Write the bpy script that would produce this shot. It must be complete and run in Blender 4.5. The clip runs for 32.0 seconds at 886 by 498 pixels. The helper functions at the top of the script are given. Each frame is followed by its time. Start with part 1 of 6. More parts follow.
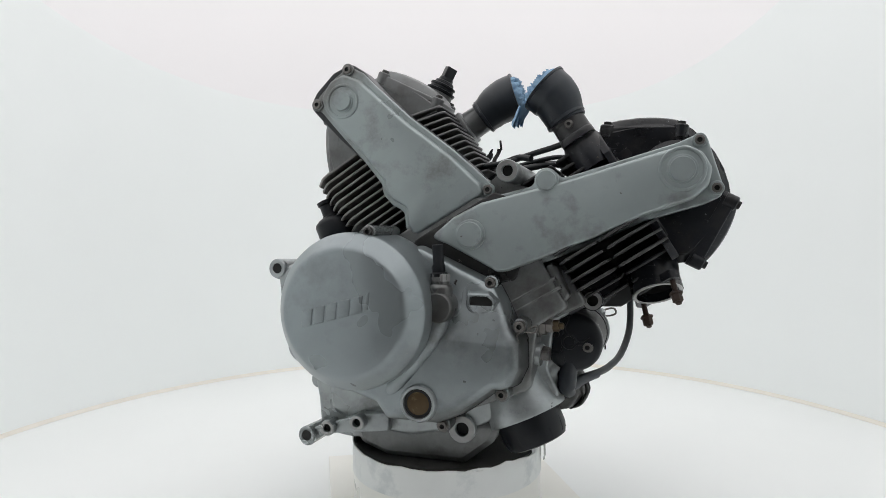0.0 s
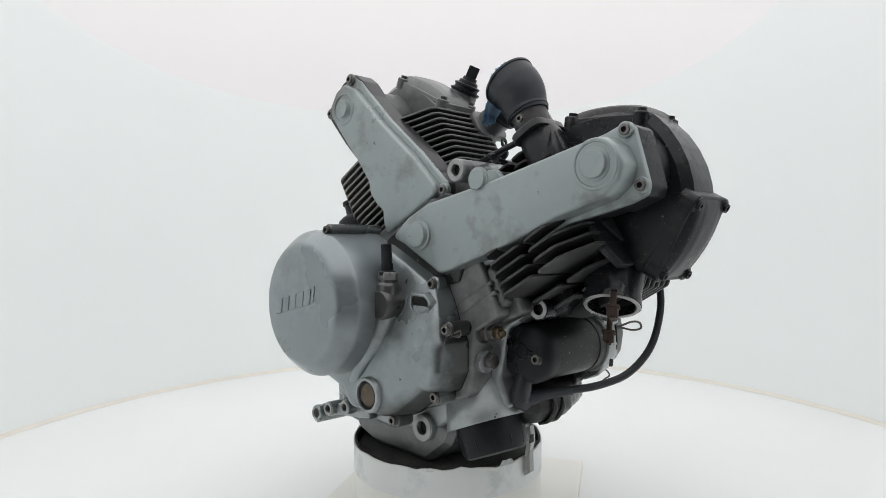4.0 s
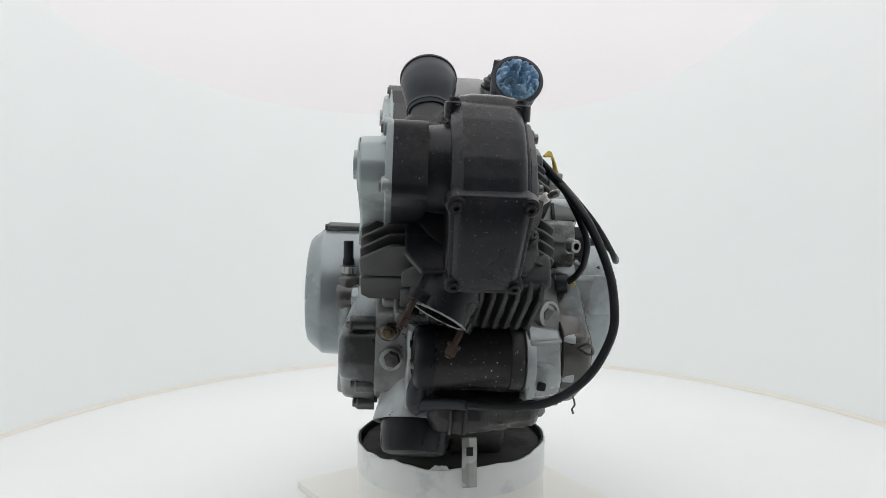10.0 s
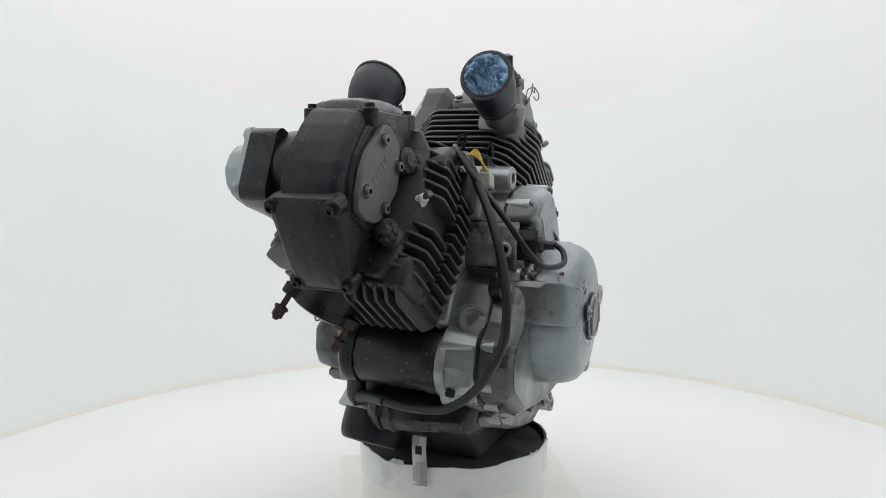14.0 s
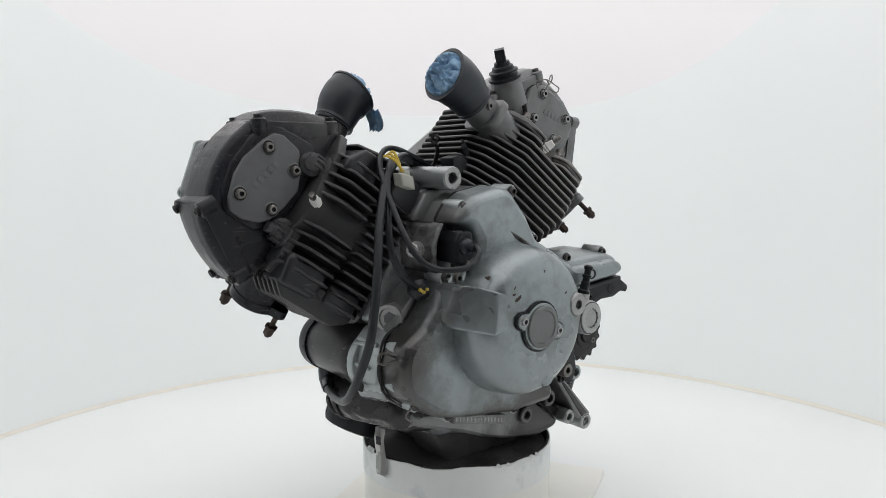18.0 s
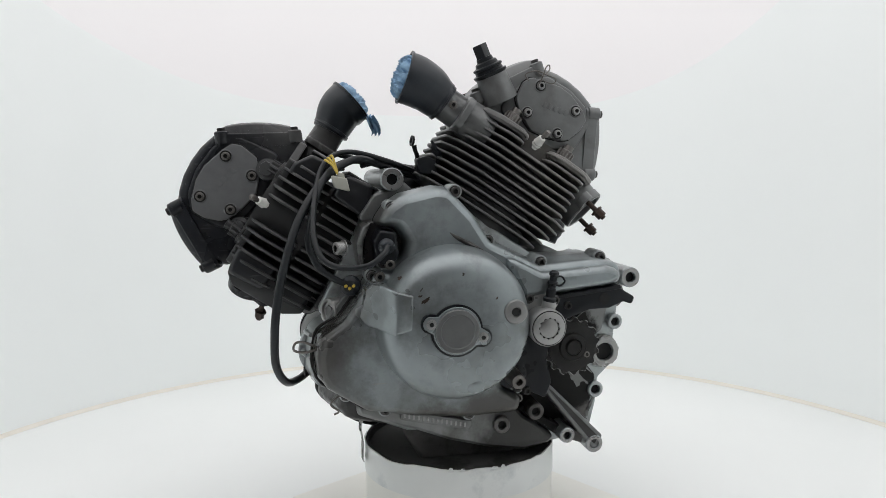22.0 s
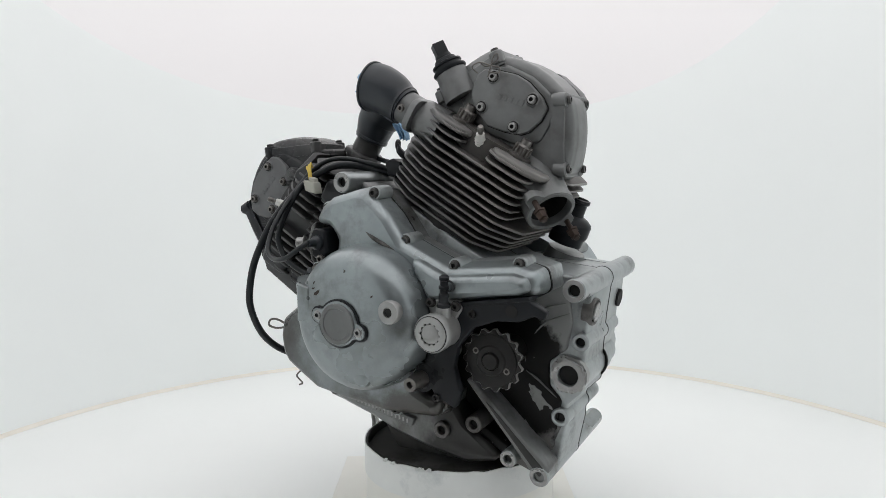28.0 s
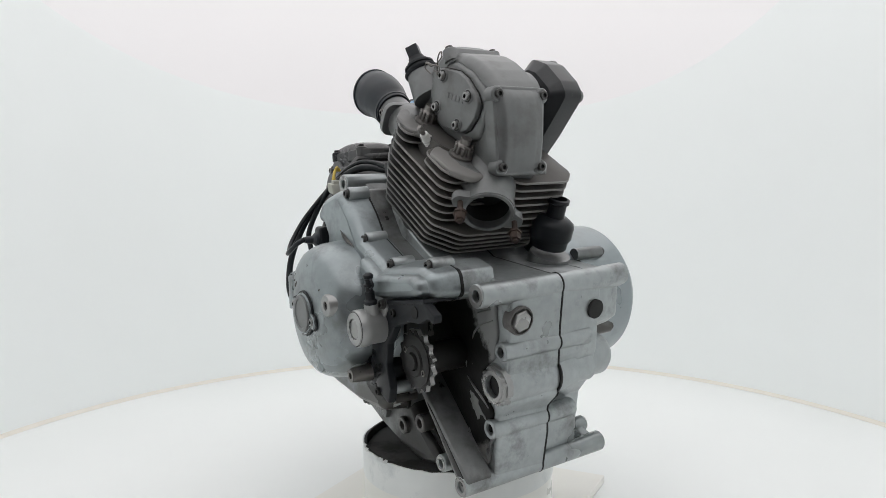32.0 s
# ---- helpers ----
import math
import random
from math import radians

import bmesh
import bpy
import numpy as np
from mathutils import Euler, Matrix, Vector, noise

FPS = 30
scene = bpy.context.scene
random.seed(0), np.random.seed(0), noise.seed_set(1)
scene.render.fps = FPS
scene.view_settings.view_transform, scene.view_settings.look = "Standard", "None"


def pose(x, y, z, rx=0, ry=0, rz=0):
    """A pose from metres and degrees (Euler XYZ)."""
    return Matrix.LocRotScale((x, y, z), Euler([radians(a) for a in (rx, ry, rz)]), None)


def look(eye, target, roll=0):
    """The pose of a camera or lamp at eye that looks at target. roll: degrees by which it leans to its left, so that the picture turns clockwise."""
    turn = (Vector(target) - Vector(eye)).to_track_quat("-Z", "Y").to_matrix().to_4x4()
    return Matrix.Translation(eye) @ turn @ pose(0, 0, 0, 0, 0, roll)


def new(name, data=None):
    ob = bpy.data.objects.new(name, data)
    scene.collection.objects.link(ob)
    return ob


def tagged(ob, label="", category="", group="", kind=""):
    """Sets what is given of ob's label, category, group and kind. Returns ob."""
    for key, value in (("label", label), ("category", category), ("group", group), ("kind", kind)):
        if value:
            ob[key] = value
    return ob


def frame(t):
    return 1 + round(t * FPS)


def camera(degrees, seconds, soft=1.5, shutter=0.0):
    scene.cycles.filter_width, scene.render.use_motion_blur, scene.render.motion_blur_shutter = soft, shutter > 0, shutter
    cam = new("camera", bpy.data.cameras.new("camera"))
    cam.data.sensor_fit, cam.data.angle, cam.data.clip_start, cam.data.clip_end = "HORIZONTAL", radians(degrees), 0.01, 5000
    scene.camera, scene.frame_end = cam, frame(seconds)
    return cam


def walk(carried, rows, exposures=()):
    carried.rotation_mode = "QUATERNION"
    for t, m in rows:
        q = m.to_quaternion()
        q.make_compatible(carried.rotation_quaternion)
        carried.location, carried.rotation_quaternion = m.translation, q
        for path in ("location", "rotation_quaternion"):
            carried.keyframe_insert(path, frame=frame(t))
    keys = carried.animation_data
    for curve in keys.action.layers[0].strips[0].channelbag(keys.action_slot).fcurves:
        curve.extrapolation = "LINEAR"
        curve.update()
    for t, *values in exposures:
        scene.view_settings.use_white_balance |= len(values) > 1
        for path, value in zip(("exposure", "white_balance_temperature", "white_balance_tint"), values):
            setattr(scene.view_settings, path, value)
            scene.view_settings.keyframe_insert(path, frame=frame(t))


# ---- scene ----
# ---- camera: stands still before the booth ----
cam = camera(67.59, 32.0, soft=0.7)
EYE = Vector((0.0, -1.0, 0.457))
VIEW = look(EYE, EYE + Vector((-0.01336, 1.0, -0.0633)), -0.406)
walk(cam, [(0.0, VIEW), (32.0, VIEW)], exposures=[(0.0, 0.0), (32.0, 0.0)])

# ---- world and light ----
world = bpy.data.worlds.new("world")
scene.world = world
world.use_nodes = True
world.node_tree.nodes["Background"].inputs[0].default_value = (0.9, 0.95, 1.0, 1)
world.node_tree.nodes["Background"].inputs[1].default_value = 0.5
CEILING_GLOW = 1.44      # the overhead diffuser
BACK_GLOW = 0.118        # glow added to the cloth behind the hem

FLOOR_Z = 0.0
LIFT = 0.401            # height of the engine's reference plane over the floor
BOOTH_R = 0.956
SPIN, SPIN_2 = 6.871, 0.002826   # degrees a second, and a slight slowing


def turn(t):
    return -(SPIN * t + SPIN_2 * t * (t - 32.0))


# ---- materials ----
def material(name, base, rough=0.5, metal=0.0, spots=None, spot_at=0.62, grain=0.0, bump=0.0, scale=40.0,
             vary=0.12, spec=0.5, stain=None, stain_at=0.58, stain_scale=9.0, rough_vary=0.12, coat=0.0, soft=0.12,
             scratch=None, scratch_at=0.66, chips=None, chip_at=0.70, chip_scale=22.0, dents=0.0, smears=()):
    """A worn surface: two scales of colour variation, optional stains and fine spots, and relief."""
    m = bpy.data.materials.new(name)
    m.use_nodes = True
    nt = m.node_tree
    b = nt.nodes["Principled BSDF"]
    co = nt.nodes.new("ShaderNodeTexCoord")

    def noise_tex(sc, detail=4.0, rough_=0.6):
        n = nt.nodes.new("ShaderNodeTexNoise")
        n.inputs["Scale"].default_value = sc
        n.inputs["Detail"].default_value = detail
        n.inputs["Roughness"].default_value = rough_
        nt.links.new(co.outputs["Object"], n.inputs["Vector"])
        return n

    def ramp(src, a, c, lo=0.0, hi=1.0):
        r = nt.nodes.new("ShaderNodeMapRange")
        r.inputs[1].default_value, r.inputs[2].default_value = a, c
        r.inputs[3].default_value, r.inputs[4].default_value = lo, hi
        nt.links.new(src, r.inputs[0])
        return r.outputs[0]

    def mix(fac, c1, c2):
        x = nt.nodes.new("ShaderNodeMix")
        x.data_type = "RGBA"
        for val, sock in ((c1, x.inputs[6]), (c2, x.inputs[7])):
            if isinstance(val, tuple):
                sock.default_value = (*val, 1)
            else:
                nt.links.new(val, sock)
        nt.links.new(fac, x.inputs[0])
        return x.outputs[2]

    big, fine = noise_tex(scale * 0.22), noise_tex(scale * 2.2, 3.0)
    dark = tuple(c * (1 - vary * 1.6) for c in base)
    light = tuple(min(1.0, c * (1 + vary)) for c in base)
    col = mix(ramp(big.outputs[0], 0.3, 0.7), dark, light)
    if grain:
        col = mix(ramp(fine.outputs[0], 0.35, 0.75, 0.0, grain), col, tuple(c * 0.55 for c in base))
    if stain:
        st = noise_tex(stain_scale, 6.0, 0.65)
        col = mix(ramp(st.outputs[0], stain_at, stain_at + soft), col, stain)
    if spots:
        sp = noise_tex(scale * 7.5, 3.0, 0.6)
        col = mix(ramp(sp.outputs[0], spot_at, spot_at + 0.03), col, spots)
    if scratch:
        for turn_, seed in ((0.5, 0.0), (-0.9, 3.0)):
            mp = nt.nodes.new("ShaderNodeMapping")
            mp.inputs["Rotation"].default_value = (turn_ * 0.7, turn_, turn_ * 0.4)
            mp.inputs["Location"].default_value = (seed, seed, 0)
            mp.inputs["Scale"].default_value = (24.0, 320.0, 320.0)
            nt.links.new(co.outputs["Object"], mp.inputs["Vector"])
            sn = nt.nodes.new("ShaderNodeTexNoise")
            sn.inputs["Scale"].default_value = 1.0
            sn.inputs["Detail"].default_value = 1.0
            nt.links.new(mp.outputs[0], sn.inputs["Vector"])
            col = mix(ramp(sn.outputs[0], scratch_at, scratch_at + 0.06, 0.0, 0.7), col, scratch)
    if chips:
        ch = noise_tex(chip_scale, 5.0, 0.7)
        col = mix(ramp(ch.outputs[0], chip_at, chip_at + 0.015), col, chips)
    for colour, axis, at, width, amp, most in smears:      # ragged-edged films: dust, oil and dirt, also painted shade and reflection
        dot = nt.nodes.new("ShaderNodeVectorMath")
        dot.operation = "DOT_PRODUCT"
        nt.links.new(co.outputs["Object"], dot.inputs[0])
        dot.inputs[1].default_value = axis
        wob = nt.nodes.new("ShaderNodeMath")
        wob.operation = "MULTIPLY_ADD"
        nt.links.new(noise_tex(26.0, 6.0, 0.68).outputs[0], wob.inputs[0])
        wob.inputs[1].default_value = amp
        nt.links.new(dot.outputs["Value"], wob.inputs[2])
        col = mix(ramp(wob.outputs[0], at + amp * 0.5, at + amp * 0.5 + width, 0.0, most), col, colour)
    nt.links.new(col, b.inputs["Base Color"])
    nt.links.new(ramp(big.outputs[0], 0.3, 0.7, rough - rough_vary, min(1.0, rough + rough_vary)), b.inputs["Roughness"])
    b.inputs["Metallic"].default_value = metal
    b.inputs["Specular IOR Level"].default_value = spec
    b.inputs["Coat Weight"].default_value = coat
    if bump:
        bp = nt.nodes.new("ShaderNodeBump")
        bp.inputs["Strength"].default_value = bump
        bp.inputs["Distance"].default_value = 0.0006
        nt.links.new(fine.outputs[0], bp.inputs["Height"])
        if dents:
            b2 = nt.nodes.new("ShaderNodeBump")
            b2.inputs["Strength"].default_value = dents
            b2.inputs["Distance"].default_value = 0.003
            nt.links.new(big.outputs[0], b2.inputs["Height"])
            nt.links.new(b2.outputs[0], bp.inputs["Normal"])
        nt.links.new(bp.outputs[0], b.inputs["Normal"])
    return m


def glow(name, colour, strength, albedo=0.02):
    m = bpy.data.materials.new(name)
    m.use_nodes = True
    b = m.node_tree.nodes["Principled BSDF"]
    b.inputs["Base Color"].default_value = (*(c * albedo for c in colour), 1)
    b.inputs["Emission Color"].default_value = (*colour, 1)
    b.inputs["Emission Strength"].default_value = strength
    b.inputs["Roughness"].default_value = 1.0
    return m


M = {
    "booth": material("white_fabric", (0.808, 0.833, 0.83), 0.9, vary=0.012, scale=6, spec=0.1, bump=0.0),
    "floor": material("white_table", (0.885, 0.900, 0.893), 0.55, vary=0.012, scale=8, spec=0.25),
    "room": material("room_paint", (0.13, 0.13, 0.132), 0.9, vary=0.05, scale=4),
    "drum": material("white_tape", (0.74, 0.76, 0.75), 0.4, vary=0.05, scale=30, stain=(0.60, 0.63, 0.63), stain_at=0.55, stain_scale=16, bump=0.15),
    "drum_low": material("drum_plastic", (0.80, 0.80, 0.76), 0.35, vary=0.03, scale=20),
    "drum_in": material("drum_lining", (0.040, 0.038, 0.037), 0.75, vary=0.2, scale=30),
    "hem": material("cream_hem", (0.86, 0.82, 0.74), 0.8, vary=0.02, scale=15),
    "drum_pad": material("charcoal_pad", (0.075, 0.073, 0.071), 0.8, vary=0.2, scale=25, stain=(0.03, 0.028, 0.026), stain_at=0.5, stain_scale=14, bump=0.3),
    "board": material("cream_board", (0.87, 0.855, 0.81), 0.6, vary=0.03, scale=15),
    "cover": material("belt_cover_paint", (0.325, 0.368, 0.370), 0.36, 0.40, vary=0.06, scale=30, stain=(0.120, 0.112, 0.104), stain_at=0.535, stain_scale=15, soft=0.26, bump=0.12, grain=0.10, chips=(0.12, 0.11, 0.10), chip_at=0.72, chip_scale=40, dents=0.10,
                      smears=[((0.110, 0.102, 0.095), (-1.0, 0.0, 1.0), 0.318, 0.05, 0.11, 0.75), ((0.130, 0.124, 0.116), (1.0, 0.0, -0.3), 0.335, 0.03, 0.05, 0.6), ((0.055, 0.051, 0.047), (0.36, 0.0, -0.93), 0.066, 0.022, 0.05, 0.85)]),
    "alloy": material("cast_alloy_grey", (0.385, 0.412, 0.417), 0.36, 0.60, vary=0.14, scale=35, stain=(0.095, 0.090, 0.085), stain_at=0.53, stain_scale=14, soft=0.22, grain=0.35, bump=0.45, chips=(0.06, 0.054, 0.05), chip_at=0.70, chip_scale=45, scratch=(0.36, 0.36, 0.35), scratch_at=0.74, dents=0.2),
    "alloy_lid": material("smooth_alloy_paint", (0.305, 0.340, 0.350), 0.33, 0.60, vary=0.14, scale=30, stain=(0.090, 0.086, 0.082), stain_at=0.50, stain_scale=14, soft=0.30, grain=0.2, bump=0.22, scratch=(0.32, 0.32, 0.31), scratch_at=0.765, chips=(0.050, 0.044, 0.042), chip_at=0.70, chip_scale=25, dents=0.12,
                          # third smear puts the shade of the front side into the colour
                          smears=[((0.085, 0.079, 0.073), (0.0, -0.8, -1.0), 0.020, 0.07, 0.10, 0.6), ((0.065, 0.060, 0.056), (1.0, -0.5, -0.3), 0.095, 0.04, 0.10, 0.6), ((0.082, 0.078, 0.074), (1.0, 0.0, 0.35), 0.114, 0.035, 0.07, 0.82), ((0.060, 0.053, 0.047), (-0.35, 0.0, -1.0), 0.160, 0.028, 0.09, 0.75)]),
    "clutch": material("smooth_grey_paint", (0.290, 0.325, 0.338), 0.33, 0.55, vary=0.08, scale=22, stain=(0.125, 0.125, 0.124), stain_at=0.54, stain_scale=11, soft=0.4, grain=0.12, bump=0.15, scratch=(0.33, 0.33, 0.32), scratch_at=0.77, dents=0.08,
                       smears=[((0.060, 0.055, 0.050), (1.0, 0.55, 0.0), -0.088, 0.05, 0.035, 0.6)]),
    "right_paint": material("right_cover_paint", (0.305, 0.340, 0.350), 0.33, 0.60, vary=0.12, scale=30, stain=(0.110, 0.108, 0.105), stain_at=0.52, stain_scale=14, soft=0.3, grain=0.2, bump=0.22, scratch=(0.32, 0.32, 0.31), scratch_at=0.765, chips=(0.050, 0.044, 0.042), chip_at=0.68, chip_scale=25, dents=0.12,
                            # first smear paints a dark reflection on the front of the cover
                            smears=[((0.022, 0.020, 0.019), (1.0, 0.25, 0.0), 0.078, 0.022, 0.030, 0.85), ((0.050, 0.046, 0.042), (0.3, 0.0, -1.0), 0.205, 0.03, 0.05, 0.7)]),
    "alloy_dirty": material("greasy_cast_alloy", (0.13, 0.125, 0.12), 0.40, 0.3, vary=0.25, scale=45, dents=0.3, stain=(0.022, 0.020, 0.018), stain_at=0.47, stain_scale=16, grain=0.4, bump=0.5),
    "alloy_mid": material("grimy_cast_alloy", (0.205, 0.212, 0.211), 0.38, 0.45, vary=0.2, scale=40, stain=(0.060, 0.057, 0.054), stain_at=0.50, stain_scale=14, soft=0.25, grain=0.35, bump=0.45, chips=(0.03, 0.028, 0.026), chip_at=0.67, chip_scale=30, dents=0.3),
    "alloy_rail": material("smeared_cast_alloy", (0.24, 0.248, 0.245), 0.38, 0.4, vary=0.2, scale=40, stain=(0.060, 0.055, 0.050), stain_at=0.50, stain_scale=16, soft=0.25, grain=0.35, bump=0.45, chips=(0.05, 0.045, 0.042), chip_at=0.68, chip_scale=40, dents=0.3,
                           smears=[((0.018, 0.017, 0.016), (-1.0, 0.0, 0.0), -0.005, 0.04, 0.09, 0.9)]),
    "alloy_oily": material("oil_splashed_alloy", (0.20, 0.207, 0.203), 0.36, 0.4, vary=0.2, scale=40, stain=(0.020, 0.019, 0.018), stain_at=0.50, stain_scale=24, soft=0.14, grain=0.35, bump=0.45, chips=(0.34, 0.34, 0.33), chip_at=0.70, chip_scale=40, dents=0.3),
    "machined": material("machined_alloy", (0.34, 0.34, 0.335), 0.34, 0.7, vary=0.1, scale=60, grain=0.2, bump=0.15),
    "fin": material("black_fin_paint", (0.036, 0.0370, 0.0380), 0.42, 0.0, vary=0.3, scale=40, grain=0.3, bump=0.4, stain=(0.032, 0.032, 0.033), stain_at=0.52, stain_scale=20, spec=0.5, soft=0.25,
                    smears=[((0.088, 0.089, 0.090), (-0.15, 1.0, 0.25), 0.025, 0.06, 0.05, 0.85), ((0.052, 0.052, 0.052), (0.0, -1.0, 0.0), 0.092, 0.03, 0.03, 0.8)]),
    "head": material("black_head_paint", (0.0135, 0.0150, 0.0185), 0.29, 0.0, vary=0.35, scale=40, grain=0.3, bump=0.7, stain=(0.036, 0.034, 0.033), stain_at=0.53, stain_scale=26, spots=(0.15, 0.15, 0.16), spot_at=0.69, spec=0.28, soft=0.22, chips=(0.075, 0.066, 0.052), chip_at=0.685, chip_scale=60, dents=0.5, scratch=(0.075, 0.078, 0.085), scratch_at=0.72,
                     smears=[((0.056, 0.057, 0.058), (-0.15, 1.0, 0.0), -0.012, 0.03, 0.03, 0.85), ((0.075, 0.074, 0.073), (-0.7, 0.35, 0.7), -0.085, 0.05, 0.06, 0.8)]),
    "housing": material("belt_housing_black", (0.019, 0.0205, 0.0235), 0.38, 0.0, vary=0.25, scale=30, grain=0.2, bump=0.2, stain=(0.042, 0.042, 0.043), stain_at=0.57, stain_scale=12, soft=0.3, spec=0.45, scratch=(0.11, 0.11, 0.11), scratch_at=0.76),
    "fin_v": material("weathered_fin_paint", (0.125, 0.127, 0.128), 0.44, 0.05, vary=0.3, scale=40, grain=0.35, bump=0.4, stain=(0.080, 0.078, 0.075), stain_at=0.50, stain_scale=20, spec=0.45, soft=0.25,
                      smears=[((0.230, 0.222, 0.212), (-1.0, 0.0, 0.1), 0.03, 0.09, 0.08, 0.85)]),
    # fin_flank: black paint, with the shade between the fins put into it
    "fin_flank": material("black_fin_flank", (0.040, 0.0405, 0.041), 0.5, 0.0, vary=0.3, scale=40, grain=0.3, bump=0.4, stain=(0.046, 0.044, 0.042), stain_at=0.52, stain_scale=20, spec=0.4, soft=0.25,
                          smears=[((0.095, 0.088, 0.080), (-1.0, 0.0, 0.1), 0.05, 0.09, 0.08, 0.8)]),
    "case_alloy": material("cast_alloy_greasy", (0.385, 0.412, 0.417), 0.36, 0.60, vary=0.14, scale=35, stain=(0.100, 0.096, 0.092), stain_at=0.53, stain_scale=14, soft=0.22, grain=0.35, bump=0.45, chips=(0.05, 0.045, 0.042), chip_at=0.69, chip_scale=45, dents=0.2,
                           smears=[((0.012, 0.0115, 0.011), (-0.3, 1.0, 0.0), 0.149, 0.006, 0.030, 0.9)]),
    "grease": material("black_chain_grease", (0.011, 0.011, 0.0108), 0.42, 0.0, vary=0.4, scale=45, bump=0.6, grain=0.2, spec=0.14, chips=(0.17, 0.168, 0.165), chip_at=0.66, chip_scale=24, dents=0.6,
                       smears=[((0.255, 0.262, 0.260), (-1.0, 0.0, 0.5), 0.132, 0.010, 0.055, 0.95), ((0.18, 0.175, 0.17), (-0.6, 0.2, -1.0), 0.358, 0.010, 0.05, 0.85)]),
    "head_v": material("grey_head_paint", (0.180, 0.186, 0.186), 0.40, 0.32, vary=0.16, scale=35, grain=0.25, bump=0.35, stain=(0.088, 0.083, 0.078), stain_at=0.53, stain_scale=18, soft=0.3, chips=(0.07, 0.062, 0.056), chip_at=0.69, chip_scale=35, dents=0.3),
    "plate": material("faded_head_plate", (0.122, 0.125, 0.128), 0.5, 0.2, vary=0.15, scale=35, grain=0.3, bump=0.3),
    "black": material("black_plastic", (0.0125, 0.0142, 0.0168), 0.36, vary=0.2, scale=60, bump=0.15, spec=0.22),
    "rubber": material("black_rubber", (0.0195, 0.0245, 0.0310), 0.44, spec=0.45, soft=0.25, vary=0.25, scale=40, bump=0.2, stain=(0.042, 0.044, 0.047), stain_at=0.58, stain_scale=20),
    "cable": material("cable_sheath", (0.0125, 0.0155, 0.018), 0.42, vary=0.2, scale=60, spec=0.35),
    "steel": material("dull_steel", (0.20, 0.19, 0.18), 0.38, 0.8, vary=0.25, scale=80, stain=(0.05, 0.045, 0.04), stain_at=0.60, stain_scale=60),
    "dark_steel": material("oily_steel", (0.017, 0.0165, 0.016), 0.42, 0.0, vary=0.3, scale=80, bump=0.2, spec=0.25),
    "bolt": material("screw_steel", (0.075, 0.073, 0.071), 0.38, 0.5, vary=0.3, scale=90, bump=0.15),
    "rust": material("rusty_steel", (0.045, 0.028, 0.021), 0.65, 0.2, vary=0.35, scale=120, bump=0.5),
    "starter": material("starter_paint", (0.0165, 0.0163, 0.0168), 0.34, 0.0, vary=0.3, scale=35, grain=0.3, bump=0.5, stain=(0.026, 0.023, 0.023), stain_at=0.55, stain_scale=18, spots=(0.50, 0.50, 0.52), spot_at=0.675, spec=0.35, soft=0.2, scratch=(0.05, 0.05, 0.055), scratch_at=0.74),
    "brass": material("brass", (0.10, 0.076, 0.048), 0.38, 0.8, vary=0.2, scale=80),
    "ceramic": material("plug_ceramic", (0.72, 0.72, 0.69), 0.25, vary=0.05, scale=60),
    "white_plastic": material("aged_white_plastic", (0.40, 0.40, 0.35), 0.5, vary=0.1, scale=60),
    "silver": material("clear_lacquered_silver", (0.37, 0.375, 0.37), 0.36, 0.4, vary=0.06, scale=50, stain=(0.3, 0.3, 0.29), stain_at=0.66, stain_scale=40, bump=0.2),
    "yellow": material("yellow_wire", (0.55, 0.40, 0.06), 0.45, vary=0.1, scale=80),
    "grime": material("road_grime", (0.017, 0.0166, 0.0160), 0.33, 0.0, vary=0.4, scale=40, grain=0.4, bump=0.9, stain=(0.038, 0.036, 0.034), stain_at=0.58, stain_scale=22, soft=0.15, spec=0.5, chips=(0.15, 0.145, 0.14), chip_at=0.67, chip_scale=50, dents=0.8),
    "glass": material("oil_sight_glass", (0.10, 0.068, 0.036), 0.15, vary=0.2, scale=60, stain=(0.16, 0.13, 0.07), stain_at=0.52, stain_scale=60),
    # hole: black that paints the shade inside bores, sockets and pockets; seals too
    "hole": material("shade_black", (0.010, 0.010, 0.010), 0.8, vary=0.2, scale=60),
    "rag": material("blue_rag", (0.29, 0.46, 0.64), 0.9, vary=0.2, scale=90, grain=0.4, bump=0.5, stain=(0.13, 0.25, 0.42), stain_at=0.53, stain_scale=55, soft=0.1),
    "plastic_clip": material("clear_clip", (0.62, 0.63, 0.61), 0.25, 0.2, vary=0.15, scale=60, stain=(0.2, 0.19, 0.17), stain_at=0.64, stain_scale=50),
    "wire": material("bare_wire", (0.15, 0.14, 0.13), 0.4, 0.8, vary=0.2, scale=80),
}
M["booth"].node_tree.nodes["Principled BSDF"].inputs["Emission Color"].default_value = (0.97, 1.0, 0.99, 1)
M["booth"].node_tree.nodes["Principled BSDF"].inputs["Emission Strength"].default_value = 0.095   # glow added to brighten the fabric wall
M["ceiling"] = glow("lit_diffuser", (1.0, 0.985, 0.99), CEILING_GLOW)
M["back"] = glow("glow_cloth", (1.0, 0.985, 0.992), BACK_GLOW, 0.8)


# ---- mesh helpers ----
def link_mesh(name, bm, mat, smooth=38.0):
    bmesh.ops.recalc_face_normals(bm, faces=bm.faces[:])
    lim = radians(smooth)
    for f_ in bm.faces:
        f_.smooth = True
    for e in bm.edges:
        if len(e.link_faces) == 2 and e.calc_face_angle(0) > lim:
            e.smooth = False
    me = bpy.data.meshes.new(name)
    bm.to_mesh(me)
    bm.free()
    me.materials.append(M[mat])
    return me


ROOT_SHIFT = Vector((0.0, 0.0, 0.0))


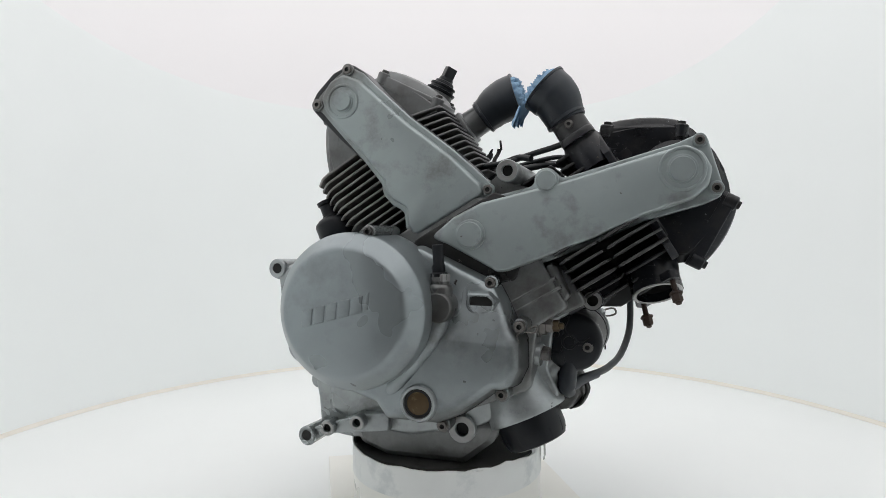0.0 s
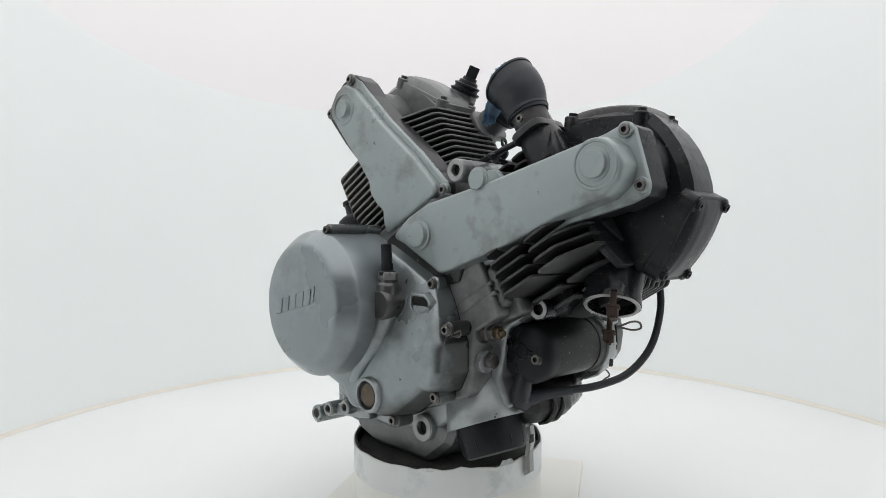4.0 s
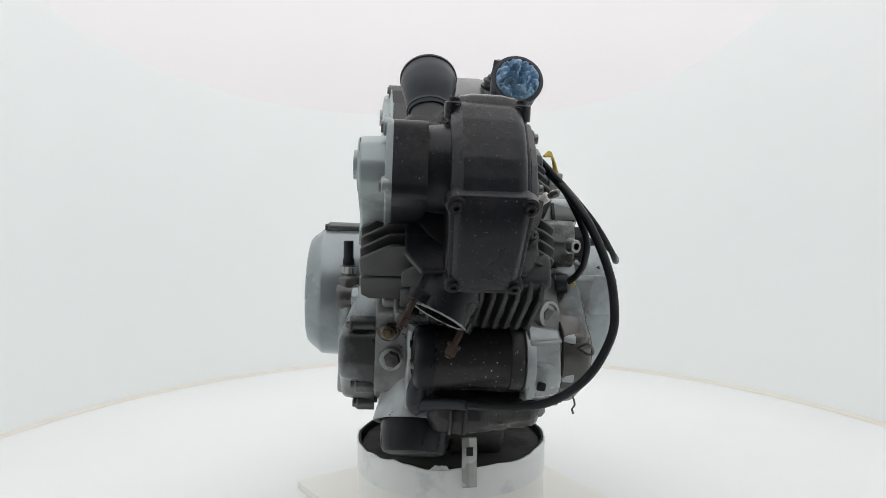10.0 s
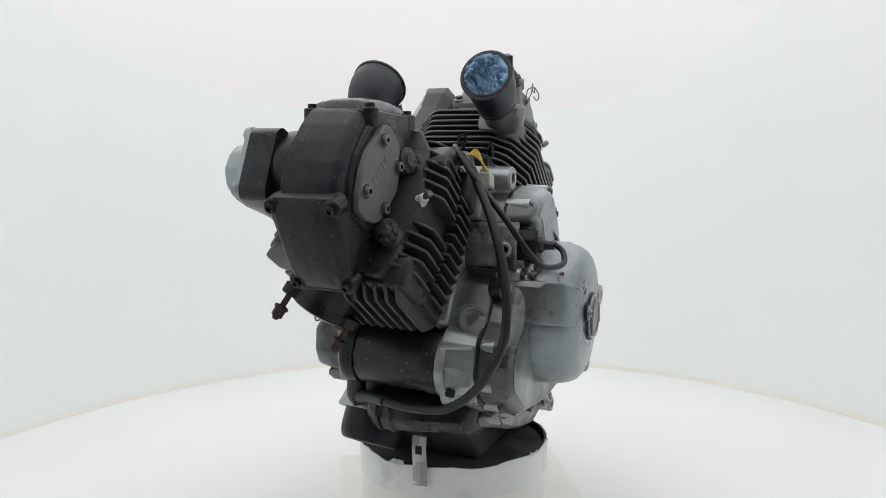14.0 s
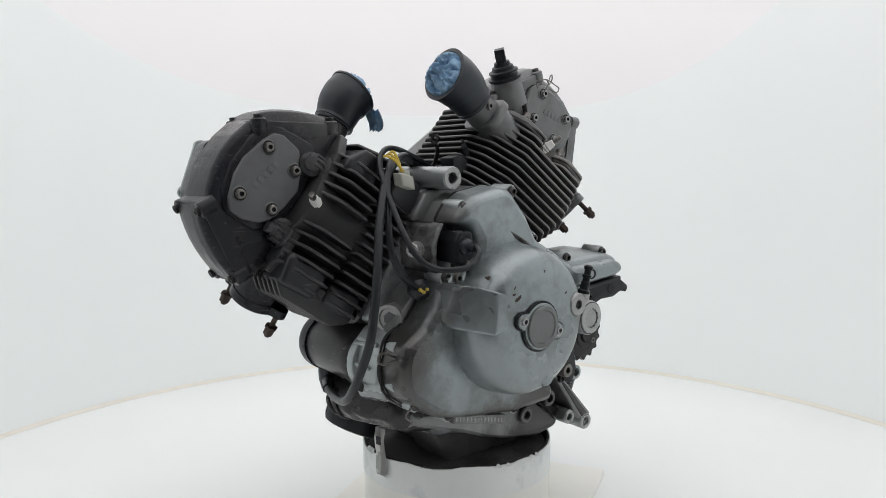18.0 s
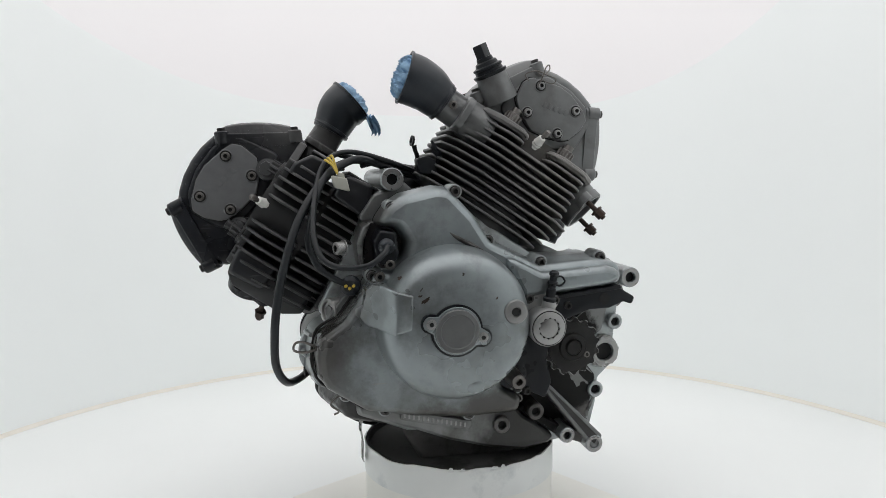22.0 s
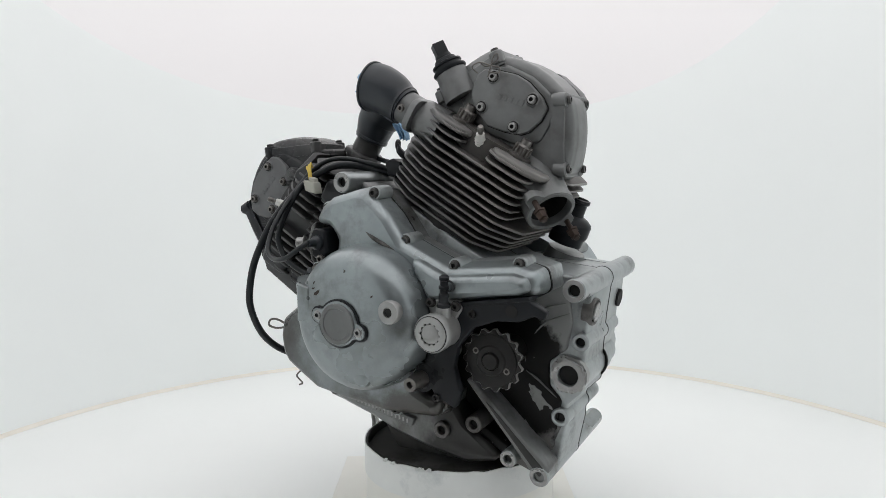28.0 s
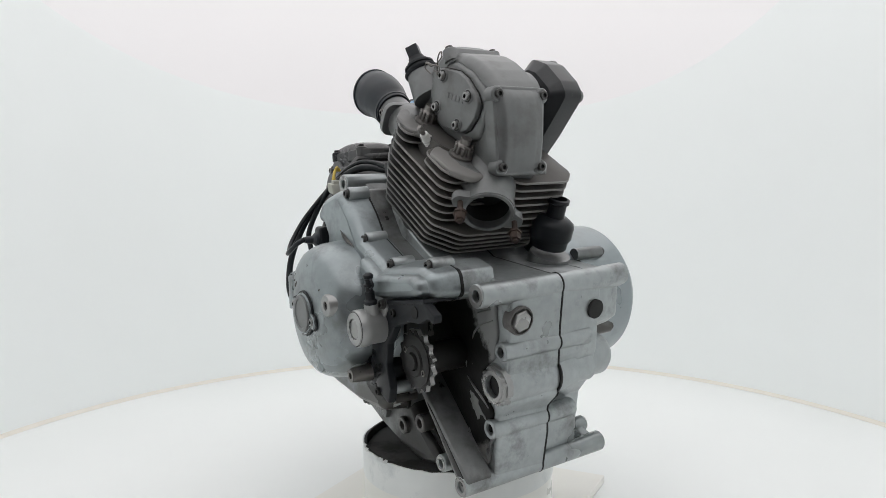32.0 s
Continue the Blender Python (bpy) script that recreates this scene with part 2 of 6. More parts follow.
def part(name, bm, mat, parent, label="", smooth=38.0):
    """Links a bmesh as one mesh object under a thing or under a part."""
    ob = new(name, link_mesh(name, bm, mat, smooth) if isinstance(bm, bmesh.types.BMesh) else bm)
    ob.parent = parent
    if parent is not None and parent.type == "EMPTY":
        ob.location = -Vector(parent["base"])
    return tagged(ob, label)


def fillet(pts, r, n=4):
    """Rounds the corners of a polygon."""
    out = []
    k = len(pts)
    for i in range(k):
        a, b, c = (Vector(pts[(i + d) % k]).to_2d() for d in (-1, 0, 1))
        u, v = a - b, c - b
        lu, lv = u.length, v.length
        u, v = u / lu, v / lv
        ang = math.acos(max(-1, min(1, u.dot(v))))
        d = min(r / math.tan(ang / 2), lu * 0.45, lv * 0.45)
        p, q = b + u * d, b + v * d
        for j in range(n + 1):
            s = j / n
            out.append(p * (1 - s) ** 2 + b * 2 * s * (1 - s) + q * s ** 2)
    return out


def _offset(pts, d):
    k = len(pts)
    area = sum(pts[i][0] * pts[(i + 1) % k][1] - pts[(i + 1) % k][0] * pts[i][1] for i in range(k))
    sg = 1 if area > 0 else -1
    out = []
    for i in range(k):
        a, b, c = pts[i - 1], pts[i], pts[(i + 1) % k]
        e1, e2 = (b - a).normalized(), (c - b).normalized()
        n1, n2 = Vector((-e1.y, e1.x)), Vector((-e2.y, e2.x))
        m = n1 + n2
        m = m.normalized() if m.length > 1e-6 else n1
        out.append(b + m * (sg * d / max(0.4, m.dot(n1))))
    return out


def inset(pts, d, r=0.0, n=4):
    """A polygon moved inwards by d, or by less where its sides are too short, with its corners rounded."""
    pts = [Vector(p).to_2d() for p in pts]
    k = len(pts)
    for _ in range(12):
        out = _offset(pts, d)
        if all((out[(i + 1) % k] - out[i]).dot(pts[(i + 1) % k] - pts[i]) > 0.05 * (pts[(i + 1) % k] - pts[i]).length_squared for i in range(k)):
            break
        d *= 0.75
    return fillet(out, max(r, 0.0003), n)


def rings_to(bm, rings, cap0=True, cap1=True):
    vs = [[bm.verts.new(p) for p in ring] for ring in rings]
    k = len(vs[0])
    for a, b in zip(vs, vs[1:]):
        for i in range(k):
            bm.faces.new((a[i], a[(i + 1) % k], b[(i + 1) % k], b[i]))
    if cap0:
        bm.faces.new(vs[0][::-1])
    if cap1:
        bm.faces.new(vs[-1])
    return bm


def slab(pts, y0, y1, r=0.006, edge=0.004, draft=0.0, bm=None, steps=3, plane=None, back=0.0):
    """A polygon in x, z drawn out along y from y0 to its outer face y1, with a rounded rim and draft on the sides."""
    bm = bm or bmesh.new()
    sg = 1 if y1 > y0 else -1
    loops = []
    if back:
        loops.append((back, y0))
        loops.append((0.0, y0 + sg * back))
    else:
        loops.append((0.0, y0))
    loops.append((draft, y1 - sg * edge))
    for j in range(1, steps + 1):
        a = j / steps * math.pi / 2
        loops.append((draft + edge * (1 - math.cos(a)), y1 - sg * edge * (1 - math.sin(a))))
    to = plane or (lambda a, y, b: (a, y, b))
    rings = [[to(p.x, y, p.y) for p in inset(pts, d, r)] for d, y in loops]
    return rings_to(bm, rings)


def bend_out(bm, cuts, axis, fn):
    """Cuts a mesh across an axis and moves each vertex in y by a function of its place."""
    for c_ in cuts:
        bmesh.ops.bisect_plane(bm, geom=bm.verts[:] + bm.edges[:] + bm.faces[:], plane_co=Vector(axis) * c_, plane_no=axis, dist=1e-6)
    for v in bm.verts:
        v.co.y = fn(v.co)
    return bm


def lumpy(bm, cuts, amp, size, seed=0.0):
    """Cuts a mesh finely along y and dents it."""
    for ax_, lo_, hi_, n_ in cuts:
        for k_ in range(1, n_):
            bmesh.ops.bisect_plane(bm, geom=bm.verts[:] + bm.edges[:] + bm.faces[:], plane_co=Vector(ax_) * (lo_ + (hi_ - lo_) * k_ / n_), plane_no=ax_, dist=1e-6)
    bm.normal_update()
    shift_ = [v.normal * (noise.noise(v.co * size + Vector((seed, 0, 0))) + 0.5 * noise.noise(v.co * size * 2.7)) * amp for v in bm.verts]
    for v, d_ in zip(bm.verts, shift_):
        v.co += d_
    return bm


def frame_of(axis):
    z = Vector(axis).normalized()
    x = z.orthogonal().normalized()
    return x, z.cross(x), z


def lathe(profile, at, axis, seg=28, bm=None, caps=True):
    """A profile of (radius, height) turned about an axis from a point."""
    bm = bm or bmesh.new()
    x, y, z = frame_of(axis)
    at = Vector(at)
    rings = []
    for r, h in profile:
        r = max(r, 0.00005)
        rings.append([at + z * h + (x * math.cos(2 * math.pi * i / seg) + y * math.sin(2 * math.pi * i / seg)) * r for i in range(seg)])
    return rings_to(bm, rings, caps, caps)


def boss(a, b, r, hole=0.0, edge=0.0015, depth=None, seg=24, bm=None):
    """A round boss or tube from a to b with a bore in its b end."""
    a, b = Vector(a), Vector(b)
    L = (b - a).length
    prof = [(r, 0), (r, L - edge), (r - edge, L)]
    if hole:
        d = L * 0.6 if depth is None else depth
        prof += [(hole + edge * 0.5, L), (hole, L - edge * 0.5), (hole, L - d)]
    return lathe(prof, a, b - a, seg, bm)


def spline(pts, n=8):
    pts = [Vector(p) for p in pts]
    ext = [pts[0] * 2 - pts[1]] + pts + [pts[-1] * 2 - pts[-2]]
    out = []
    for i in range(1, len(ext) - 2):
        p0, p1, p2, p3 = ext[i - 1:i + 3]
        for j in range(n):
            t = j / n
            out.append(0.5 * ((2 * p1) + (p2 - p0) * t + (2 * p0 - 5 * p1 + 4 * p2 - p3) * t * t + (3 * p1 - p0 - 3 * p2 + p3) * t ** 3))
    return out + [pts[-1]]


def sweep(pts, r, seg=10, n=8, bm=None, smooth_path=True, caps=True):
    """A round cable along points; r may be a list, one for each point."""
    bm = bm or bmesh.new()
    path = spline(pts, n) if smooth_path else [Vector(p) for p in pts]
    k = len(path)
    rs = [r] * k if not isinstance(r, (list, tuple)) else [float(np.interp(i / (k - 1) * (len(r) - 1), range(len(r)), r)) for i in range(k)]
    tan = [(path[min(i + 1, k - 1)] - path[max(i - 1, 0)]).normalized() for i in range(k)]
    x = tan[0].orthogonal().normalized()
    rings = []
    for p, t, rr in zip(path, tan, rs):
        x = (x - t * x.dot(t)).normalized()
        y = t.cross(x)
        rings.append([p + (x * math.cos(2 * math.pi * i / seg) + y * math.sin(2 * math.pi * i / seg)) * rr for i in range(seg)])
    return rings_to(bm, rings, caps, caps)


def block(lo, hi, bevel=0.003, segs=2):
    bm = bmesh.new()
    bmesh.ops.create_cube(bm, size=1.0)
    lo, hi = Vector(lo), Vector(hi)
    for v in bm.verts:
        v.co = Vector((lo[i] + (v.co[i] + 0.5) * (hi[i] - lo[i]) for i in range(3)))
    if bevel:
        bmesh.ops.bevel(bm, geom=bm.edges[:], offset=bevel, segments=segs, affect="EDGES", profile=0.5)
    return bm


def hexagon(r, cx=0.0, cz=0.0, turn_=0.0):
    return [(cx + r * math.cos(turn_ + i * math.pi / 3), cz + r * math.sin(turn_ + i * math.pi / 3)) for i in range(6)]


def thing(name, base, label, category, group=""):
    ob = new(name)
    ob["base"] = base
    ob.empty_display_size = 0.02
    return tagged(ob, label, category, group)


BOLT_MESH = {}


def bolt(at, axis, r=0.0065, parent=None, mat="bolt", h=1.0, name="bolt"):
    """A socket-head cap screw on its washer, seated at a point and facing along an axis."""
    key = (mat, round(h, 2))
    if key not in BOLT_MESH:
        bm = lathe([(1.25, 0), (1.25, 0.18), (1.0, 0.2), (1.0, 0.95 * h), (0.88, 1.05 * h), (0.52, 1.05 * h), (0.48, 0.5 * h)], (0, 0, 0), (0, 0, 1), 18)
        me = link_mesh("bolt", bm, mat, 30)
        me.materials.append(M["hole"])
        for f_ in me.polygons:        # the socket, painted black for its shade
            if f_.center.xy.length < 0.54 and f_.center.z > 0.2:
                f_.material_index = 1
        BOLT_MESH[key] = me
    ob = new(name, BOLT_MESH[key])
    ob.parent = parent
    q = Vector(axis).to_track_quat("Z", "Y")
    shift = -Vector(parent["base"]) if parent.type == "EMPTY" else Vector()
    ob.matrix_basis = Matrix.LocRotScale(Vector(at) + shift, q, (r, r, r))
    return ob


# ---- the booth ----
def booth():
    bm = bmesh.new()
    ring = [bm.verts.new((BOOTH_R * 1.003 * math.cos(2 * math.pi * i / 128), BOOTH_R * 1.003 * math.sin(2 * math.pi * i / 128), FLOOR_Z)) for i in range(128)]
    low = [bm.verts.new((v.co.x, v.co.y, FLOOR_Z - 0.02)) for v in ring]
    bm.faces.new(ring)
    bm.faces.new(low[::-1])
    for i in range(128):
        bm.faces.new((ring[i], low[i], low[(i + 1) % 128], ring[(i + 1) % 128]))
    tagged(new("floor", link_mesh("floor", bm, "floor")), "round white glossy table floor of the photo booth", "floor", kind="structure")

    # the fabric wall hangs round the table, open towards the camera; its upper hem sags at the back
    def hem(az):
        d = az - 90.0
        rise = 0.163 * (d / 62.9) ** 2.83 if d > 0 else 0.205 * (-d / 52.8) ** 3.0
        return 0.722 + min(0.62, rise)
    bm = bmesh.new()
    n, a0, a1 = 140, -52.0, 232.0
    prev = None
    for i in range(n + 1):
        az = a0 + (a1 - a0) * i / n
        c, s = math.cos(radians(az)), math.sin(radians(az))
        top = hem(az)
        cur = [bm.verts.new((r_ * c, r_ * s, z)) for r_, z in ((BOOTH_R, 0.0005), (BOOTH_R, top), (BOOTH_R + 0.006, top + 0.001), (BOOTH_R + 0.006, 0.0005))]
        if prev:
            for j in range(4):
                bm.faces.new((prev[j], prev[(j + 1) % 4], cur[(j + 1) % 4], cur[j]))
        prev = cur
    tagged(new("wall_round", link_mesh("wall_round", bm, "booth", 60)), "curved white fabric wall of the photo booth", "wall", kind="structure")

    # cream piping along the foot of the wall
    bm = bmesh.new()
    az = [radians(a) for a in np.linspace(-50, 230, 120)]
    edge = [[bm.verts.new(((BOOTH_R - d) * math.cos(a), (BOOTH_R - d) * math.sin(a), z)) for a in az] for d, z in ((0.0004, 0.0075), (0.0045, 0.0045), (0.0085, 0.0005))]
    for lo_, hi_ in zip(edge, edge[1:]):
        for i in range(119):
            bm.faces.new((lo_[i], lo_[i + 1], hi_[i + 1], hi_[i]))
    tagged(new("trim", link_mesh("trim", bm, "hem")), "cream hem where the fabric wall meets the table", "trim", kind="structure")

    # outer shell: luminous ceiling, white walls with glow added, and a dim front behind the camera
    tagged(new("ceiling", link_mesh("ceiling", block((-1.7, -1.9, 1.45), (1.7, 1.9, 1.50), 0), "ceiling")), "glowing white diffuser ceiling", "ceiling", kind="structure")
    shell = lathe([(1.66, -0.6), (1.66, 1.449), (1.70, 1.449), (1.70, -0.6), (1.66, -0.6)], (0, 0, 0), (0, 0, 1), 128, caps=False)
    bmesh.ops.remove_doubles(shell, verts=shell.verts[:], dist=1e-5)
    tagged(new("wall_back", link_mesh("wall_back", shell, "back", 60)), "plain pale cloth drawn round the studio, with glow added", "wall", kind="structure")
    for nm, lo, hi, mt in (("wall_front", (-0.95, -1.34, -0.6), (0.95, -1.30, 1.448), "room"),
                           ("ground", (-1.75, -1.95, -0.65), (1.75, 1.95, -0.6), "room")):
        tagged(new(nm, link_mesh(nm, block(lo, hi, 0), mt)), "plain wall closing the studio" if nm != "ground" else "plain studio floor under the table", "wall" if nm != "ground" else "floor", kind="structure")
    table = tagged(new("table_leg", link_mesh("table_leg", lathe([(0.16, -0.6), (0.16, -0.02)], (0, 0, 0), (0, 0, 1), 32), "room")), "plain pedestal under the round table", "table leg", kind="structure")


booth()


# ---- the drum, its board, the clip ----
def pedestal():
    drum = thing("drum", (0, 0, 0), "open white drum wrapped in torn tape, dark inside", "drum")
    cx, cy = -0.0095, 0.0
    rim = 0.110
    n = 72
    rnd = random.Random(4)

    def wall(lo, hi, r0, r1, ragged):
        bm = bmesh.new()
        rings = [[], [], [], []]
        for i in range(n):
            a = 2 * math.pi * i / n
            j = ragged * (noise.noise((math.cos(a) * 6, math.sin(a) * 6, 1.3)) + 0.6 * noise.noise((math.cos(a) * 17, math.sin(a) * 17, 4)))
            for k, (r_, z) in enumerate(((r0, lo), (r1, lo), (r1, hi + j), (r0, hi + j))):
                rings[k].append((cx + r_ * math.cos(a), cy + r_ * math.sin(a), z))
        rings_to(bm, rings + [rings[0]], False, False)
        bmesh.ops.remove_doubles(bm, verts=bm.verts[:], dist=1e-6)
        return bm
    part("shell", wall(0.012, 0.068, 0.1391, 0.1425, 0), "drum_low", drum, "smooth off-white lower shell")
    part("tape_band", wall(0.064, rim - 0.0022, 0.1422, 0.1440, 0.0042), "drum", drum, "torn white tape round the rim")
    part("lining", wall(0.012, rim - 0.0018, 0.1388, 0.1421, 0.0014), "drum_in", drum, "dark grey inner lining with a bare black rim")
    part("pad", lathe([(0.1384, 0.012), (0.1384, 0.094), (0.135, 0.0992), (0.0, 0.0996)], (cx, cy, 0), (0, 0, 1), 64), "drum_pad", drum, "charcoal pad filling the drum just below its rim")
    for k in range(7):
        a = rnd.uniform(0, 6.28)
        bm = bmesh.new()
        p = Vector((cx + 0.1445 * math.cos(a), cy + 0.1445 * math.sin(a), rim - 0.005))
        t_ = Vector((-math.sin(a), math.cos(a), 0))
        w_, hgt = rnd.uniform(0.004, 0.011), rnd.uniform(0.002, 0.006)
        o = Vector((math.cos(a), math.sin(a), 0))
        ring = [p - t_ * w_, p + t_ * w_, p + t_ * w_ * 0.6 + Vector((0, 0, hgt)) - o * 0.004, p - t_ * w_ * 0.2 + Vector((0, 0, hgt * 1.2)) - o * 0.003]
        rings_to(bm, [ring, [q_ + o * 0.0008 for q_ in ring]])
        part("tape_shred", bm, "drum", drum)

    board = thing("board", (0, 0, 0), "square cream board lying under the drum", "board")
    corners = [(0.140, 0.224), (0.219, -0.117), (-0.145, -0.217), (-0.223, 0.160)]
    bm = slab([(a, b) for a, b in corners], 0.001, 0.012, 0.002, 0.001, plane=lambda a, y, b: (a, b, y))
    part("panel", bm, "board", board)

    clip = thing("strap_clip", (0.141, -0.033, 0.092), "small silver metal strap clip hooked over the drum's rim", "clip")
    a = math.atan2(-0.033, 0.1508)
    o, t_, up = Vector((math.cos(a), math.sin(a), 0)), Vector((-math.sin(a), math.cos(a), 0)), Vector((0, 0, 1))
    c = Vector((cx, cy, 0)) + o * 0.146
    bm = bmesh.new()
    prof = [(-0.006, 0.149), (0.004, 0.151), (0.007, 0.135), (0.0035, 0.110), (0.0045, 0.085), (0.003, 0.083)]
    rows = [[c + o * d + t_ * w_ + up * z for d, z in prof] for w_ in (-0.010, 0.010)]
    thick = [[p - o * 0.0012 for p in r_] for r_ in rows]
    for i in range(len(prof) - 1):
        q = [bm.verts.new(p) for p in (rows[0][i], rows[1][i], rows[1][i + 1], rows[0][i + 1])]
        w2 = [bm.verts.new(p) for p in (thick[0][i], thick[1][i], thick[1][i + 1], thick[0][i + 1])]
        bm.faces.new(q)
        bm.faces.new(w2[::-1])
        for j in range(4):
            bm.faces.new((q[j], q[(j + 1) % 4], w2[(j + 1) % 4], w2[j]))
    bmesh.ops.remove_doubles(bm, verts=bm.verts[:], dist=1e-6)
    part("strap", bm, "plastic_clip", clip)
    win = bmesh.new()
    rings_to(win, [[c + o * d_ + t_ * a_ + up * b_ for a_, b_ in ((-0.0045, 0.128), (0.0045, 0.128), (0.0045, 0.139), (-0.0045, 0.139))] for d_ in (0.0064, 0.0078)])
    part("slot", win, "black", clip, "dark square slot")
    return [drum, board, clip]


turning = pedestal()


# ---- the engine ----
# Engine space: x forward, y to its own left, z up. The crank axis passes through CRANK along y.
CRANK = Vector((0.044, 0.0, -0.080))
U = Vector((0.843, 0.0, 0.537))       # along the front cylinder
N = Vector((-0.537, 0.0, 0.843))      # along the rear, upright cylinder
ENGINE_BASE = (0.0, 0.0, -0.302)
FRONT, REAR = "front", "rear"


def seat(which, p, q, y):
    """A point of a cylinder: p out along its axis from the crank, q towards its exhaust side, y to the left."""
    if which == REAR:
        return CRANK + N * p - U * q + Vector((0, y + 0.025, 0))
    return CRANK + U * p - N * q + Vector((0, y, 0))


def way(which, p, q, y):
    return seat(which, p, q, y) - seat(which, 0, 0, 0)


engine = thing("motorcycle_engine", ENGINE_BASE, "used grey and black air-cooled vee-twin motorcycle engine standing on a drum", "engine")


def poly_slab(name, pts, y0, y1, mat, r=0.006, edge=0.004, draft=0.0, label="", parent=None, back=0.0):
    return part(name, slab(pts, y0, y1, r, edge, draft, back=back), mat, parent or engine, label)


def bore_at(ob, a, b, hole, sink=0.007):
    d = (Vector(b) - Vector(a)).normalized()
    # black disc sunk in the end paints the shade of the bore
    part("bore", lathe([(hole, -sink - 0.001), (hole, -sink), (0.0, -sink)], Vector(b), d, 20), "hole", ob, "black disc painting the shade of the bore")


def tube_part(name, a, b, r, hole, mat="alloy", face=0.0, label="", depth=0.02, parent=None):
    ob = part(name, boss(a, b, r, hole, depth=depth), mat, parent or engine, label)
    bore_at(ob, a, b, hole)
    if face:
        d = (Vector(b) - Vector(a)).normalized()
        part("face_ring", lathe([(r - 0.0012, 0), (r - 0.0012, 0.0006), (hole + 0.0005, 0.0006), (hole + 0.0005, 0)], Vector(b) - d * 0.0001, d, 24, caps=False), "machined", ob, "bright machined face")
    return ob


# crankcase halves
CASE = [(-0.107, -0.012), (-0.222, -0.026), (-0.244, -0.040), (-0.236, -0.090), (-0.232, -0.130), (-0.228, -0.178), (-0.208, -0.197),
        (-0.206, -0.232), (-0.194, -0.284), (-0.130, -0.290), (-0.030, -0.282), (0.080, -0.258), (0.160, -0.226), (0.176, -0.200), (0.160, -0.165),
        (0.168, -0.105), (0.207, -0.080), (0.128, 0.080), (0.107, 0.090), (0.086, 0.080), (0.045, 0.078)]
poly_slab("case_half", CASE, 0.004, 0.080, "case_alloy", 0.010, 0.004, 0.002, "grey cast left crankcase half, greasy and stained")
CASE_RIGHT = CASE[:5] + [(-0.213, -0.178), (-0.197, -0.197), (-0.190, -0.232), (-0.185, -0.284)] + CASE[9:]
poly_slab("case_half", CASE_RIGHT, 0.0005, -0.068, "alloy", 0.010, 0.005, 0.003, "grey cast right crankcase half")
poly_slab("case_shoulder", [(-0.107, -0.014), (-0.220, -0.028), (-0.238, -0.044), (-0.232, -0.095), (-0.214, -0.108), (-0.120, -0.130), (-0.060, -0.060)], -0.060, -0.108, "alloy", 0.010, 0.008, 0.004)
poly_slab("case_flank", [(-0.100, -0.020), (-0.158, -0.120), (-0.140, -0.195), (-0.050, -0.225), (0.060, -0.222), (0.140, -0.190), (0.150, -0.105), (0.190, -0.080), (0.110, 0.060), (0.040, 0.070)], -0.060, -0.108, "alloy_mid", 0.010, 0.004, 0.002)
poly_slab("case_foot", [(-0.100, -0.150), (-0.166, -0.190), (-0.160, -0.245), (-0.120, -0.268), (-0.030, -0.276), (0.070, -0.252), (0.130, -0.215), (0.130, -0.180)], -0.060, -0.088, "alloy", 0.010, 0.008, 0.004)
part("pivot_boss", lathe([(0.029, 0.055), (0.029, 0.097), (0.024, 0.105), (0.0, 0.106)], (-0.193, 0, -0.148), (0, -1, 0), 32), "alloy", engine)
seam = [(x * 1.002, z * 1.0015 - 0.0002) for x, z in CASE]
poly_slab("case_seam", seam, 0.0012, 0.0034, "dark_steel", 0.010, 0.001, 0, "dark sealed seam between the case halves")
part("sump", slab([(-0.130, -0.246), (-0.110, -0.288), (-0.070, -0.302), (0.045, -0.302), (0.085, -0.270), (0.100, -0.238)], -0.086, 0.004, 0.012, 0.003, back=0.008), "alloy_mid", engine, "dirty dark sump under the crankcase")
# left half coloured charcoal like the dark drum interior around it
part("sump", slab([(-0.110, -0.250), (-0.075, -0.302), (0.060, -0.302), (0.095, -0.245)], 0.005, 0.080, 0.012, 0.008), "drum_pad", engine, "charcoal sump under the left crankcase half")

# rear tubes and lugs
tube_part("rear_mount_tube", (-0.231, -0.104, -0.039), (-0.231, 0.123, -0.039), 0.0145, 0.0075, face=1, label="upper rear mounting tube")
bore_at(part("rear_mount_end", boss((-0.231, -0.05, -0.039), (-0.234, -0.109, -0.037), 0.0142, 0.0075), "alloy", engine), (-0.231, -0.05, -0.039), (-0.234, -0.109, -0.037), 0.0075, 0.0010)
tube_part("rear_tube", (-0.227, -0.050, -0.110), (-0.227, 0.089, -0.110), 0.0115, 0.0062, depth=0.03)
part("pivot_wall", boss((-0.208, -0.03, -0.154), (-0.208, 0.081, -0.154), 0.0265), "alloy", engine)
tube_part("swingarm_pivot", (-0.211, -0.06, -0.154), (-0.211, 0.0905, -0.154), 0.0205, 0.0135, face=1, label="swingarm pivot tube with a bright worn face", depth=0.05)
tube_part("rear_tube", (-0.199, -0.045, -0.211), (-0.199, 0.089, -0.211), 0.0120, 0.0070, depth=0.03)
tube_part("lower_tube", (-0.183, -0.109, -0.279), (-0.183, 0.124, -0.279), 0.0130, 0.0070, face=1, label="lower rear mounting tube")
bore_at(part("lower_tube_end", boss((-0.183, -0.06, -0.279), (-0.184, -0.111, -0.277), 0.0130, 0.0075, depth=0.03), "alloy", engine), (-0.183, -0.06, -0.279), (-0.184, -0.111, -0.277), 0.0075, 0.0010)
